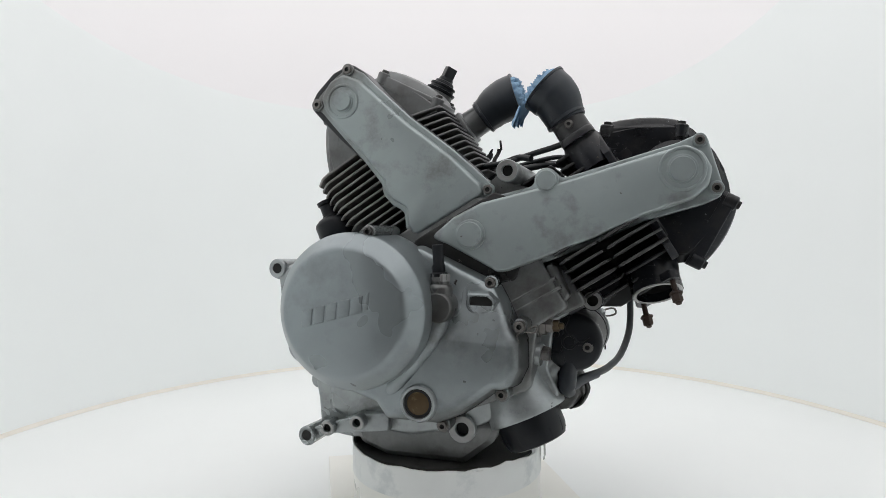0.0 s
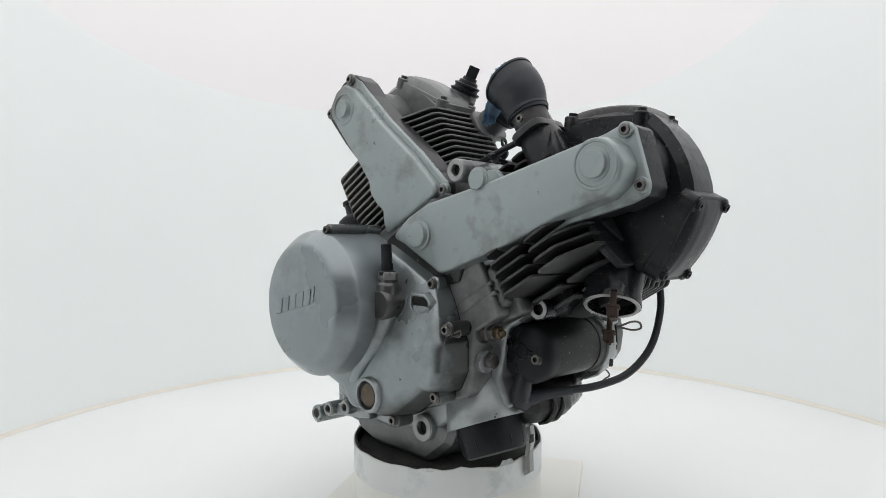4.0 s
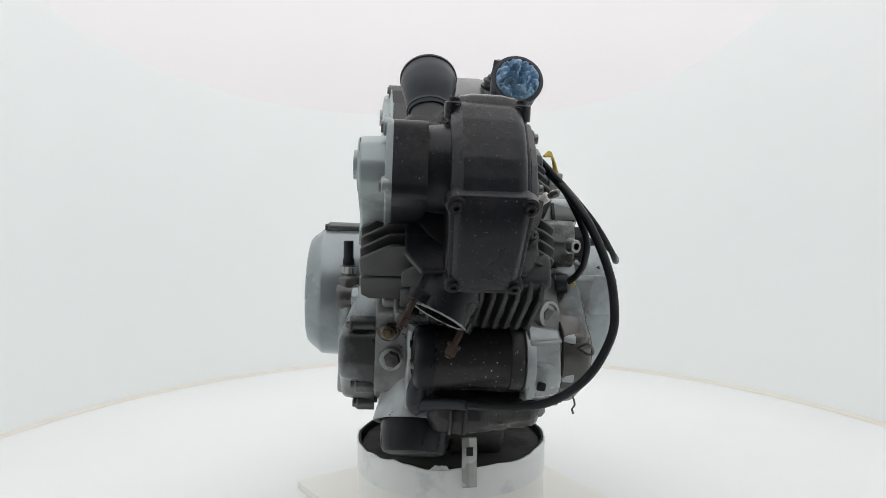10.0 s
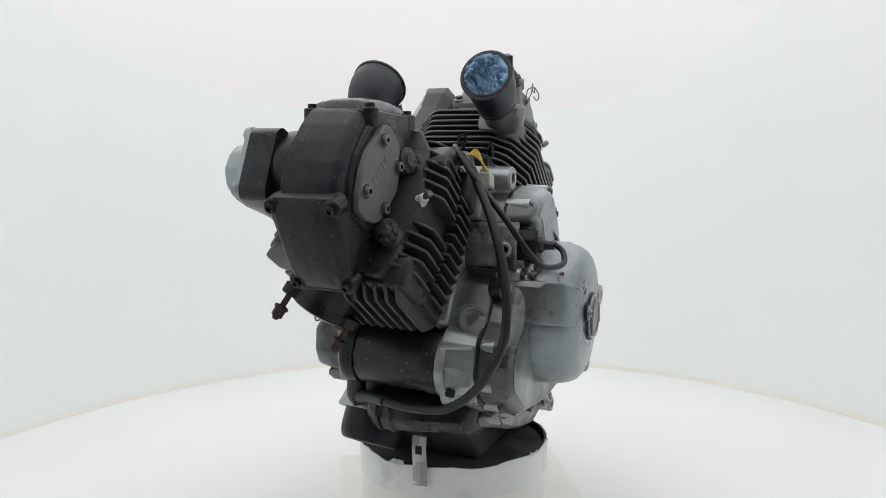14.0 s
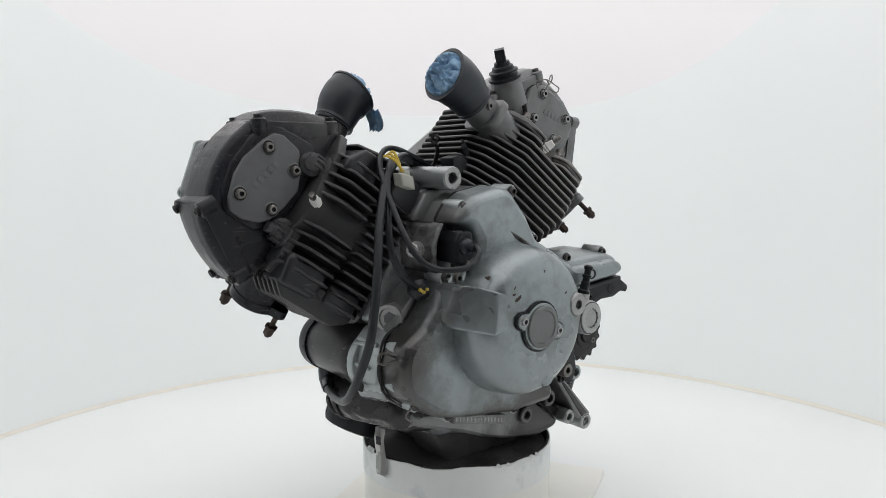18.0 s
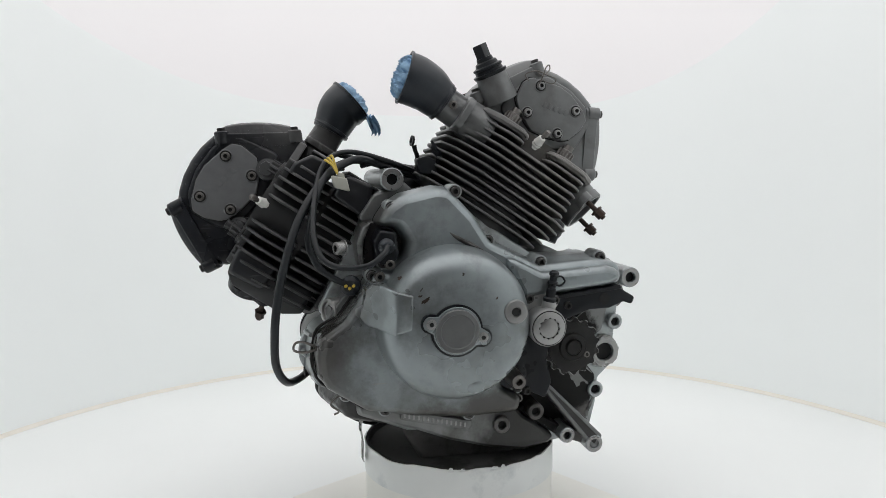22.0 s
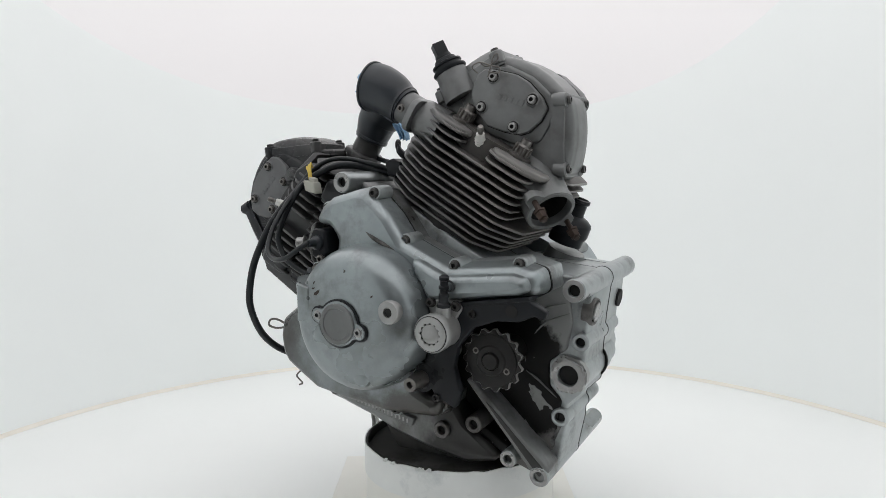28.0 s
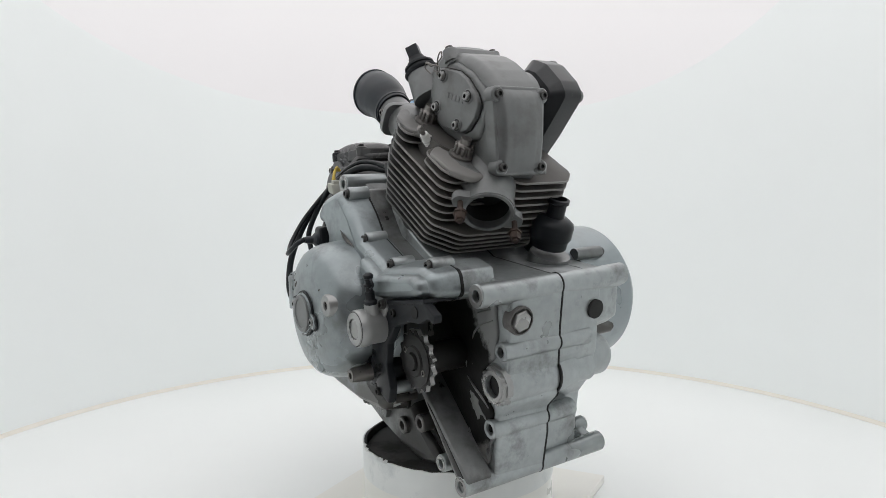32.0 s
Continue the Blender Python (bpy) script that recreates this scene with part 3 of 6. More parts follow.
for x, z, r in ((-0.231, -0.039, 0.0145), (-0.227, -0.110, 0.0115), (-0.211, -0.154, 0.0265), (-0.199, -0.211, 0.0120), (-0.183, -0.279, 0.0130)):
    part("seam_ring", lathe([(r + 0.0002, 0.0012), (r + 0.0006, 0.0018), (r + 0.0006, 0.0034), (r + 0.0002, 0.004)], (x, 0, z), (0, 1, 0), 24), "dark_steel", engine)
for x, z, y0, y1 in ((-0.150, -0.263, -0.09, -0.113), (-0.102, -0.250, -0.09, -0.118), (-0.141, -0.263, 0.08, 0.125)):
    tube_part("lug", (x, y0, z), (x, y1, z), 0.0112, 0.0058, face=1, label="mounting lug with a bright face")
for x, z in ((-0.044, -0.240), (-0.093, -0.224)):
    tube_part("lug", (x, 0.08, z), (x, 0.126, z), 0.0120, 0.0062, "alloy_dirty", label="greasy mounting lug", depth=0.03)
tube_part("front_lug", (0.045, -0.07, -0.251), (0.045, -0.097, -0.251), 0.0190, 0.0095, face=1, label="wide front mounting lug", depth=0.03)
# web that joins the right lugs
poly_slab("lug_web", [(-0.190, -0.284), (-0.178, -0.268), (-0.100, -0.240), (-0.060, -0.236), (-0.060, -0.262), (-0.140, -0.272)], -0.085, -0.103, "alloy", 0.003, 0.003)

# upper mount between the cylinders and the front cylinder's mount
tube_part("upper_mount_tube", (0.107, 0.03, 0.098), (0.107, 0.124, 0.098), 0.0150, 0.0072, face=1, label="upper mounting tube, left end")
tube_part("upper_mount_tube", (0.107, 0.03, 0.098), (0.107, -0.109, 0.098), 0.0150, 0.0075, face=1, label="upper mounting tube, right end")
poly_slab("mount_web", [(0.093, 0.100), (0.107, 0.084), (0.128, 0.078), (0.150, 0.045), (0.100, 0.030), (0.060, 0.070)], -0.080, 0.095, "alloy_mid", 0.006, 0.004)

# left cover over the alternator
LEFT = [(0.119, 0.069), (0.101, 0.081), (0.058, 0.091), (0.037, 0.089), (0.004, 0.055), (-0.018, 0.022), (-0.081, -0.009), (-0.171, -0.003), (-0.200, -0.012),
        (-0.205, -0.040), (-0.180, -0.050), (-0.104, -0.059), (-0.062, -0.082), (-0.058, -0.141), (-0.032, -0.172), (-0.066, -0.188), (-0.060, -0.214), (0.016, -0.217),
        (0.097, -0.206), (0.150, -0.200), (0.186, -0.182), (0.209, -0.160), (0.214, -0.120), (0.190, -0.073), (0.158, -0.034), (0.137, -0.026), (0.140, 0.030)]
left_under = poly_slab("case_wall", [(x * 0.985, z * 0.99 - 0.001) for x, z in LEFT], 0.078, 0.122, "alloy_mid", 0.008, 0.002, label="stained joint face behind the left cover")
poly_slab("rail_root", [(-0.075, -0.010), (-0.081, -0.0085), (-0.170, -0.0030), (-0.199, -0.0125), (-0.2045, -0.040), (-0.178, -0.0500), (-0.104, -0.0585)], 0.074, 0.1205, "alloy", 0.006, 0.002, label="grey root of the rear rail")
COVER = LEFT[:18] + [(0.095, -0.208), (0.145, -0.199), (0.174, -0.181), (0.197, -0.166), (0.207, -0.150), (0.210, -0.122), (0.204, -0.096), (0.176, -0.076), (0.160, -0.054), (0.146, -0.028), (0.134, -0.014), (0.114, -0.009), (0.099, 0.003), (0.096, 0.020), (0.106, 0.035), (0.138, 0.041)]
left_cover = part("left_cover", slab(COVER, 0.120, 0.163, 0.014, 0.016, 0.003, steps=6), "alloy_lid", engine, "grey painted left engine cover with scratches")
part("gasket", slab([(x * 1.003, z * 1.004 - 0.0003) for x, z in COVER], 0.1195, 0.1235, 0.012, 0.0004), "dark_steel", left_cover)
# near-black backing paints the shade inside the well
poly_slab("pickup_well", [(0.090, -0.016), (0.086, 0.030), (0.108, 0.044), (0.142, 0.044), (0.148, -0.020)], 0.078, 0.126, "grime", 0.004, 0.002, label="backing of the pickup well, painted black for its shade")
part("well_rim", slab([(0.136, 0.046), (0.148, 0.038), (0.156, 0.016), (0.152, -0.012), (0.142, -0.020), (0.1470, 0.002), (0.1460, 0.022)], 0.08, 0.146, 0.003, 0.003), "alloy_oily", left_cover)
part("alternator_dome", lathe([(0.0995, 0.130), (0.0975, 0.165), (0.0950, 0.188), (0.0915, 0.1995), (0.0865, 0.2080), (0.079, 0.2140), (0.070, 0.2175), (0.045, 0.2205), (0.0, 0.2215)], (0.037, 0, CRANK.z), (0, 1, 0), 64), "alloy_lid", left_cover, "round alternator housing with chipped paint")
part("wiring_housing", bend_out(slab([(0.094, -0.0365), (0.101, -0.0350), (0.130, -0.0265), (0.141, -0.0265), (0.147, -0.034), (0.154, -0.072), (0.148, -0.080), (0.117, -0.0850), (0.094, -0.0800)], 0.13, 0.2200, 0.003, 0.0030, 0.001, steps=4), (0.099, 0.106, 0.112, 0.120, 0.130, 0.140), Vector((1, 0, 0)), lambda co: 0.13 + (co.y - 0.13) * (min(0.2188, 0.2135 - (co.x - 0.12) * 1.42) - 0.13) / 0.09), "alloy_lid", left_cover, "box-shaped bulge in the cover")
part("cover_ridge", slab([(-0.020, 0.012), (-0.082, -0.018), (-0.172, -0.012), (-0.192, -0.018), (-0.196, -0.036), (-0.178, -0.043), (-0.100, -0.052), (-0.055, -0.060)], 0.15, 0.1755, 0.012, 0.012, 0.003, steps=6), "alloy_lid", left_cover)
def eared(big, ear, dist, tilt, n=64):
    """A round plate with two ears on one axis."""
    out = []
    for i in range(n):
        a = 2 * math.pi * i / n
        r = big
        for s_ in (0.0, math.pi):
            d = a - tilt - s_
            h = dist * math.sin(d)
            if math.cos(d) > 0 and abs(h) < ear:
                r = max(r, dist * math.cos(d) + math.sqrt(ear * ear - h * h))
            elif math.cos(d) > 0:
                r = max(r, (dist + ear) * math.cos(d) ** 6)
        out.append((CRANK.x + r * math.cos(a), CRANK.z + r * math.sin(a)))
    return out
part("cap_gasket", slab(eared(0.0318, 0.0120, 0.033, 0.285), 0.21, 0.2236, 0.0, 0.0003), "black", left_cover, "black gasket line")
cap = part("inspection_cap", slab(eared(0.0290, 0.0095, 0.033, 0.285), 0.212, 0.2260, 0.0, 0.0010), "alloy_lid", left_cover, "two-eared round inspection cap")
part("cap_disc", lathe([(0.0265, 0.222), (0.0265, 0.2280), (0.0255, 0.2290), (0.021, 0.2290), (0.0200, 0.2277), (0.0, 0.2277)], (CRANK.x, 0, CRANK.z), (0, 1, 0), 40), "head_v", cap)
for x, z in ((0.0755, -0.0705), (0.0125, -0.0885)):
    bolt((x, 0.2252, z), (0, 1, 0), 0.0052, left_cover, "machined", 0.5)
part("plug_socket", lathe([(0.0056, 0.2168), (0.0056, 0.2196), (0.0, 0.2196)], (-0.030, 0, -0.061), (0, 1, 0), 6), "hole", left_cover, "black disc painting the shade of the hexagon socket")
plug = part("timing_plug", lathe([(0.0150, 0.195), (0.0150, 0.2195), (0.0138, 0.2213), (0.0105, 0.2217), (0.0062, 0.2217), (0.0056, 0.2185)], (-0.030, 0, -0.061), (0, 1, 0), 28), "machined", left_cover, "bright round timing plug")
for x, z, y in ((0.031, 0.083, 0.152), (-0.014, 0.020, 0.150), (-0.086, -0.010, 0.150), (-0.172, -0.006, 0.146), (0.112, 0.063, 0.150), (0.196, -0.104, 0.139), (0.197, -0.148, 0.139), (0.170, -0.178, 0.139), (0.120, -0.200, 0.142), (-0.058, -0.180, 0.145), (-0.052, -0.200, 0.145), (0.010, -0.210, 0.150), (0.122, -0.006, 0.150), (0.137, -0.022, 0.15)):
    part("screw_boss", lathe([(0.0098, y - 0.03), (0.0092, y - 0.001), (0.0085, y)], (x, 0, z), (0, 1, 0), 18), "alloy", left_cover)
    bolt((x, y - 0.001, z), (0, 1, 0), 0.0058, left_cover)

# squeezed-out sealant along the front joint of the cover
bead = [(0.160, -0.052), (0.178, -0.075), (0.205, -0.094), (0.2125, -0.122), (0.209, -0.151), (0.198, -0.168), (0.174, -0.184), (0.146, -0.202)]
rnd_bead = random.Random(5)
part("sealant", sweep([(x, 0.1205 + rnd_bead.uniform(-0.001, 0.001), z) for x, z in bead], [rnd_bead.uniform(0.0012, 0.0030) for _ in range(24)], 8, 6), "dark_steel", left_cover, "dark squeezed-out sealant along the joint")

# marks of wear on the left cover: a gouged ridge, a dimple and chips in the paint
part("gouge", sweep([(0.040, 0.1625, 0.032), (0.028, 0.1635, 0.024), (0.012, 0.1635, 0.016), (-0.007, 0.162, 0.007)], [0.0006, 0.0028, 0.0030, 0.0006], 8), "alloy_dirty", left_cover, "dark gouge in the paint")
part("dimple", lathe([(0.0150, 0.206), (0.0125, 0.2150), (0.0085, 0.2175), (0.0, 0.2180)], (0.019, 0, -0.149), (0, 1, 0), 24), "alloy_lid", left_cover)
rnd_chip = random.Random(11)
for x, z, w_, h_, tilt in ((0.081, -0.043, 0.0075, 0.0022, -0.65), (0.088, -0.038, 0.0030, 0.0014, -0.4), (0.086, -0.030, 0.0034, 0.0009, -0.9), (0.108, -0.020, 0.0026, 0.0030, 0.5), (-0.006, -0.043, 0.0020, 0.0012, -0.5)):
    r_ = math.hypot(x - 0.037, z - CRANK.z)
    y_ = float(np.interp(r_, (0.0, 0.045, 0.070, 0.079, 0.0865, 0.0915, 0.095, 0.0975), (0.2215, 0.2205, 0.2175, 0.2140, 0.2080, 0.1995, 0.188, 0.165)))
    out_ = Vector(((x - CRANK.x) / r_, 0, (z - CRANK.z) / r_))
    lean_ = Vector((0, 1, 0)) + out_ * (0.15 if r_ < 0.078 else 0.75 if r_ < 0.091 else 1.6)
    ex_, ey_, ez_ = frame_of(lean_)
    loop = []
    for k in range(11):
        a = 2 * math.pi * k / 11
        f_ = rnd_chip.uniform(0.55, 1.2)
        u_, v_ = w_ * f_ * math.cos(a), h_ * f_ * math.sin(a)
        loop.append(Vector((u_ * math.cos(tilt) - v_ * math.sin(tilt), 0.0, u_ * math.sin(tilt) + v_ * math.cos(tilt))))
    base_ = [p + Vector((x, y_ - (p.x * ez_.x + p.z * ez_.z) / max(0.3, ez_.y), z)) for p in loop]
    bm = bmesh.new()
    rings_to(bm, [[p - ez_ * 0.0015 for p in base_], [p + ez_ * 0.0004 for p in base_]])
    part("paint_chip", bm, "rust", left_cover, "dark chip in the paint")

# engine number plate, its stamped marks as plain bars
pl = poly_slab("number_pad", [(0.096, -0.209), (0.099, -0.221), (0.003, -0.2425), (-0.002, -0.230)], 0.10, 0.1265, "alloy_mid", 0.003, 0.001, label="cast pad with stamped marks")
for k in range(14):
    f_ = (k + 0.7) / 15
    x, z = 0.097 + (0.001 - 0.097) * f_, -0.2150 + (-0.2362 + 0.2150) * f_
    bm = slab([(x - 0.0013, z - 0.0026), (x + 0.0013, z - 0.0034), (x + 0.0013, z + 0.0026), (x - 0.0013, z + 0.0034)], 0.126, 0.1271, 0, 0.0002)
    part("stamp_bar", bm, "machined", pl)
poly_slab("lower_rail", [(0.160, -0.196), (0.156, -0.218), (0.120, -0.231), (0.077, -0.244), (0.031, -0.262), (-0.024, -0.277), (-0.078, -0.286), (-0.117, -0.278), (-0.130, -0.266), (-0.078, -0.226), (-0.060, -0.200)], 0.07, 0.119, "alloy_rail", 0.008, 0.009, 0.003, "oily lower left flank of the crankcase")

# right-hand covers
RIGHT = [(-0.150, -0.165), (-0.108, -0.200), (-0.062, -0.214), (-0.046, -0.236), (0.030, -0.236), (0.053, -0.225), (0.084, -0.202), (0.102, -0.187), (0.112, -0.188), (0.127, -0.180), (0.138, -0.156), (0.137, -0.118), (0.126, -0.101), (0.111, -0.068), (0.101, -0.050), (0.090, -0.043),
         (-0.005, 0.001), (-0.029, -0.001), (-0.050, 0.008), (-0.082, 0.016), (-0.130, 0.000), (-0.165, -0.030), (-0.178, -0.090)]


def right_face(co):
    """The cover's outer face leans inwards towards its top."""
    if co.y > -0.108:
        return co.y
    out_ = float(np.interp(co.z, (-0.125, -0.100, -0.075, -0.050, -0.020), (-0.1565, -0.148, -0.139, -0.132, -0.129)))
    return -0.108 + (co.y + 0.108) * (out_ + 0.108) / (-0.1565 + 0.108)


right_cover = part("right_cover", bend_out(slab(RIGHT, -0.106, -0.1565, 0.012, 0.011, 0.006, steps=5), (-0.125, -0.112, -0.100, -0.088, -0.075, -0.062, -0.050, -0.035, -0.020), Vector((0, 0, 1)), right_face), "right_paint", engine, "grey painted right engine cover, a dark reflection painted on its front", smooth=50)
part("gasket", slab([(x * 1.004, z * 1.003) for x, z in RIGHT], -0.1035, -0.1085, 0.011, 0.0004), "dark_steel", right_cover, "black gasket line")
pocket = [Vector(p) for p in ((0.066, -0.064), (0.090, -0.064), (0.099, -0.072), (0.095, -0.082), (0.079, -0.087), (0.070, -0.085), (0.065, -0.077))]
bm = bmesh.new()
rings_to(bm, [[(p.x, y_, p.y) for p in inset(pocket, d, 0.005)] for d, y_ in ((-0.0055, -0.134), (-0.0030, -0.1420), (-0.0010, -0.1432), (0.0008, -0.1428), (0.0016, -0.1395))], True, False)
part("pocket_rim", bm, "right_paint", right_cover)
# flat black plate paints the shade inside the pocket
part("drain_pocket", slab(pocket, -0.130, -0.1397, 0.004, 0.0003), "hole", right_cover, "black plate painting the shade of the pocket in the cover")
clutch = part("clutch_cover", lathe([(0.097, 0.075), (0.1032, 0.112), (0.1032, 0.128), (0.1020, 0.131), (0.1016, 0.165), (0.1010, 0.191), (0.1002, 0.1940), (0.0988, 0.1962), (0.0968, 0.1988), (0.0868, 0.2110), (0.0835, 0.2143), (0.0805, 0.2164), (0.0765, 0.2174), (0.040, 0.2184), (0.0, 0.2188)], (-0.0765, 0, -0.085), (0, -1, 0), 96), "clutch", right_cover, "large round grey clutch cover with a chamfered rim")
# raised plain marks where the maker's name stands
for k, wide in enumerate((0.0070, 0.0070, 0.0068, 0.0078, 0.0072, 0.0030)):
    x, z = -0.124 + 0.0170 * k - (0.004 if k == 5 else 0), -0.0925 + 0.0046 * k
    part("raised_mark", slab([(x - wide - 0.001, z - 0.0125), (x + wide - 0.001, z - 0.0090), (x + wide + 0.001, z + 0.0125), (x - wide + 0.001, z + 0.0090)], -0.2150, -0.2198, 0.001, 0.0010), "clutch", clutch)
for az, rr, L in ((78, 0.104, 0.190), (140, 0.107, 0.150), (165, 0.108, 0.145), (200, 0.107, 0.145), (228, 0.107, 0.145), (300, 0.102, 0.145)):
    x, z = -0.075 + rr * math.cos(radians(az)), -0.085 + rr * math.sin(radians(az))
    part("screw_boss", boss((x, -0.10, z), (x, -L, z), 0.0085, 0, edge=0.002), "alloy_lid", right_cover)
    bolt((x, -L + 0.001, z), (0, -1, 0), 0.0055, right_cover)
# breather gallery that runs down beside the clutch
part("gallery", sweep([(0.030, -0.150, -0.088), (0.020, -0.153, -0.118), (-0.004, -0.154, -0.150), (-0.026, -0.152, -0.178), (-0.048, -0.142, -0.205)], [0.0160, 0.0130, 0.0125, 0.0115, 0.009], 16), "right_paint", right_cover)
part("sensor_boss", lathe([(0.016, 0), (0.0165, 0.03), (0.0150, 0.034), (0.0118, 0.036), (0.0118, 0.048)], (0.030, -0.150, -0.085), (0, -0.02, 1), 24), "alloy_lid", right_cover)
part("sensor_pocket", lathe([(0.021, 0.120), (0.021, 0.158), (0.0195, 0.1655), (0.0175, 0.1675), (0.0, 0.168)], (0.030, 0, -0.079), (0, -1, 0), 28), "alloy_lid", right_cover)
sensor = part("speed_sensor", lathe([(0.0115, 0), (0.0115, 0.004), (0.0085, 0.006), (0.0085, 0.014), (0.0072, 0.016), (0.0072, 0.040), (0.0060, 0.041)], (0.029, -0.152, -0.040), (-0.06, -0.03, 1), 20), "black", engine, "black plug-in sensor")
part("sensor_nut", slab(hexagon(0.0135), 0, 0.010, 0.001, 0.0015, plane=lambda a, y, b: (0.030 + a, -0.151 + b, -0.046 + y)), "machined", sensor, "bright hexagon nut")
part("sight_rim", lathe([(0.0245, 0.140), (0.0245, 0.160), (0.0230, 0.163), (0.0195, 0.163), (0.0185, 0.158)], (0.004, 0, -0.204), (0, -1, 0), 36), "alloy", right_cover)
part("sight_glass", lathe([(0.0190, 0.150), (0.0190, 0.1585), (0.0180, 0.160), (0.0, 0.160)], (0.004, 0, -0.204), (0, -1, 0), 32), "glass", right_cover, "round oil sight glass, oily brown")
part("sight_seal", lathe([(0.0188, 0.155), (0.0188, 0.1606), (0.0150, 0.1606), (0.0145, 0.155)], (0.004, 0, -0.204), (0, -1, 0), 32), "hole", right_cover, "black seal of the sight glass")
for x, z, y in ((0.1318, -0.101, -0.1455), (0.0903, -0.0484, -0.1310), (0.108, -0.190, -0.138), (0.030, -0.237, -0.138)):
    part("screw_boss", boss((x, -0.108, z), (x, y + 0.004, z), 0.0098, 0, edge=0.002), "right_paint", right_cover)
    bolt((x, y + 0.004, z), (0, -1, 0), 0.0062, right_cover, "steel", 0.9)


# belt covers
VCOVER = [(-0.124, 0.252), (-0.101, 0.240), (-0.080, 0.219), (-0.033, 0.177), (0.032, 0.128), (0.082, 0.084), (0.084, 0.066), (-0.016, 0.007), (-0.027, 0.004), (-0.036, 0.022),
          (-0.039, 0.045), (-0.057, 0.055), (-0.070, 0.069), (-0.073, 0.084), (-0.100, 0.117), (-0.138, 0.157), (-0.164, 0.186), (-0.178, 0.197), (-0.170, 0.212), (-0.146, 0.236)]
HCOVER = [(-0.006, 0.006), (0.036, 0.042), (0.074, 0.062), (0.137, 0.077), (0.153, 0.097), (0.168, 0.097), (0.177, 0.087), (0.317, 0.128), (0.342, 0.139), (0.351, 0.133),
          (0.370, 0.073), (0.368, 0.062), (0.349, 0.053), (0.279, 0.032), (0.219, 0.003), (0.113, -0.039), (0.098, -0.042), (0.088, -0.036), (0.028, -0.005)]


def belt_cover(label, flange, panel, y_fl, y_face, bosses, bolts):
    ob = part("belt_cover", slab(flange, y_fl + 0.007, y_fl, 0.010, 0.002), "cover", engine, label)
    mx, mz = (sum(p[k] for p in flange) / len(flange) for k in (0, 1))
    part("backing", slab([(mx + (x - mx) * 0.985, mz + (z - mz) * 0.975) for x, z in flange], y_fl + 0.030, y_fl + 0.0065, 0.010, 0.001), "head", ob, "black backing plate of the belt cover")
    part("panel", slab(panel, y_fl + 0.004, y_face, 0.012, 0.0042, 0.0015), "cover", ob)
    for x, z, r, h in bosses:
        part("round_boss", lathe([(r * 1.22, 0), (r * 1.20, h * 0.42), (r * 1.16, h * 0.46), (r * 1.03, h * 0.47), (r, h * 0.52), (r * 0.985, h - 0.0006), (r * 0.95, h), (0, h + 0.0004)], (x, y_face + 0.003, z), (0, -1, 0), 32), "cover", ob)
        if r < 0.0155 and h > 0.007:
            part("pulley_ring", lathe([(r * 1.84, 0.0002), (r * 1.78, 0.0014), (r * 1.68, 0.0018), (r * 1.58, 0.0014), (r * 1.52, 0.0002)], (x, y_face + 0.0004, z), (0, -1, 0), 40, caps=False), "cover", ob)
    for x, z in bolts:
        part("screw_boss", lathe([(0.0088, -0.004), (0.0088, 0.002), (0.0080, 0.003)], (x, y_fl, z), (0, -1, 0), 20), "cover", ob)
        bolt((x, y_fl - 0.001, z), (0, -1, 0), 0.0060, ob, "steel", 0.7)
    return ob


VPANEL = [(-0.128, 0.240), (-0.104, 0.230), (-0.084, 0.212), (-0.036, 0.170), (0.029, 0.121), (0.072, 0.082), (0.076, 0.068), (-0.014, 0.014), (-0.024, 0.014), (-0.030, 0.026),
          (-0.034, 0.050), (-0.053, 0.060), (-0.064, 0.073), (-0.066, 0.087), (-0.094, 0.120), (-0.134, 0.161), (-0.160, 0.190), (-0.163, 0.208), (-0.150, 0.230)]
HPANEL = [(0.004, 0.009), (0.038, 0.038), (0.076, 0.057), (0.139, 0.072), (0.180, 0.082), (0.300, 0.117), (0.326, 0.124), (0.346, 0.114), (0.357, 0.094), (0.353, 0.074), (0.336, 0.058), (0.277, 0.037), (0.217, 0.008), (0.112, -0.034), (0.098, -0.036), (0.090, -0.031), (0.030, 0.000)]
vcov = belt_cover("grey painted cam belt cover of the upright cylinder with soot smears", VCOVER, VPANEL, -0.101, -0.112, [(-0.128, 0.200, 0.0135, 0.0085)], [(-0.125, 0.246), (-0.172, 0.199), (0.080, 0.074), (-0.024, 0.012)])
hcov = belt_cover("grey painted cam belt cover of the front cylinder", HCOVER, HPANEL, -0.101, -0.127, [(0.322, 0.093, 0.0150, 0.0085), (0.063, 0.014, 0.0165, 0.012), (0.161, 0.083, 0.0125, 0.006)], [(0.342, 0.130), (0.362, 0.072), (0.091, -0.036)])
part("belt_housing", slab([(-0.122, 0.256), (-0.101, 0.242), (-0.080, 0.219), (-0.033, 0.177), (0.032, 0.128), (0.082, 0.084), (0.0, 0.090), (-0.060, 0.110), (-0.100, 0.115), (-0.140, 0.150), (-0.172, 0.182), (-0.187, 0.198), (-0.176, 0.218), (-0.150, 0.244)], -0.054, -0.0985, 0.014, 0.003, back=0.013, steps=5), "housing", engine, "black rounded belt housing behind the upright cover")
part("belt_housing", slab(HCOVER[7:14] + [(0.24, 0.06), (0.25, 0.09)], -0.060, -0.098, 0.010, 0.004), "head", engine, "black belt housing behind the front cover")
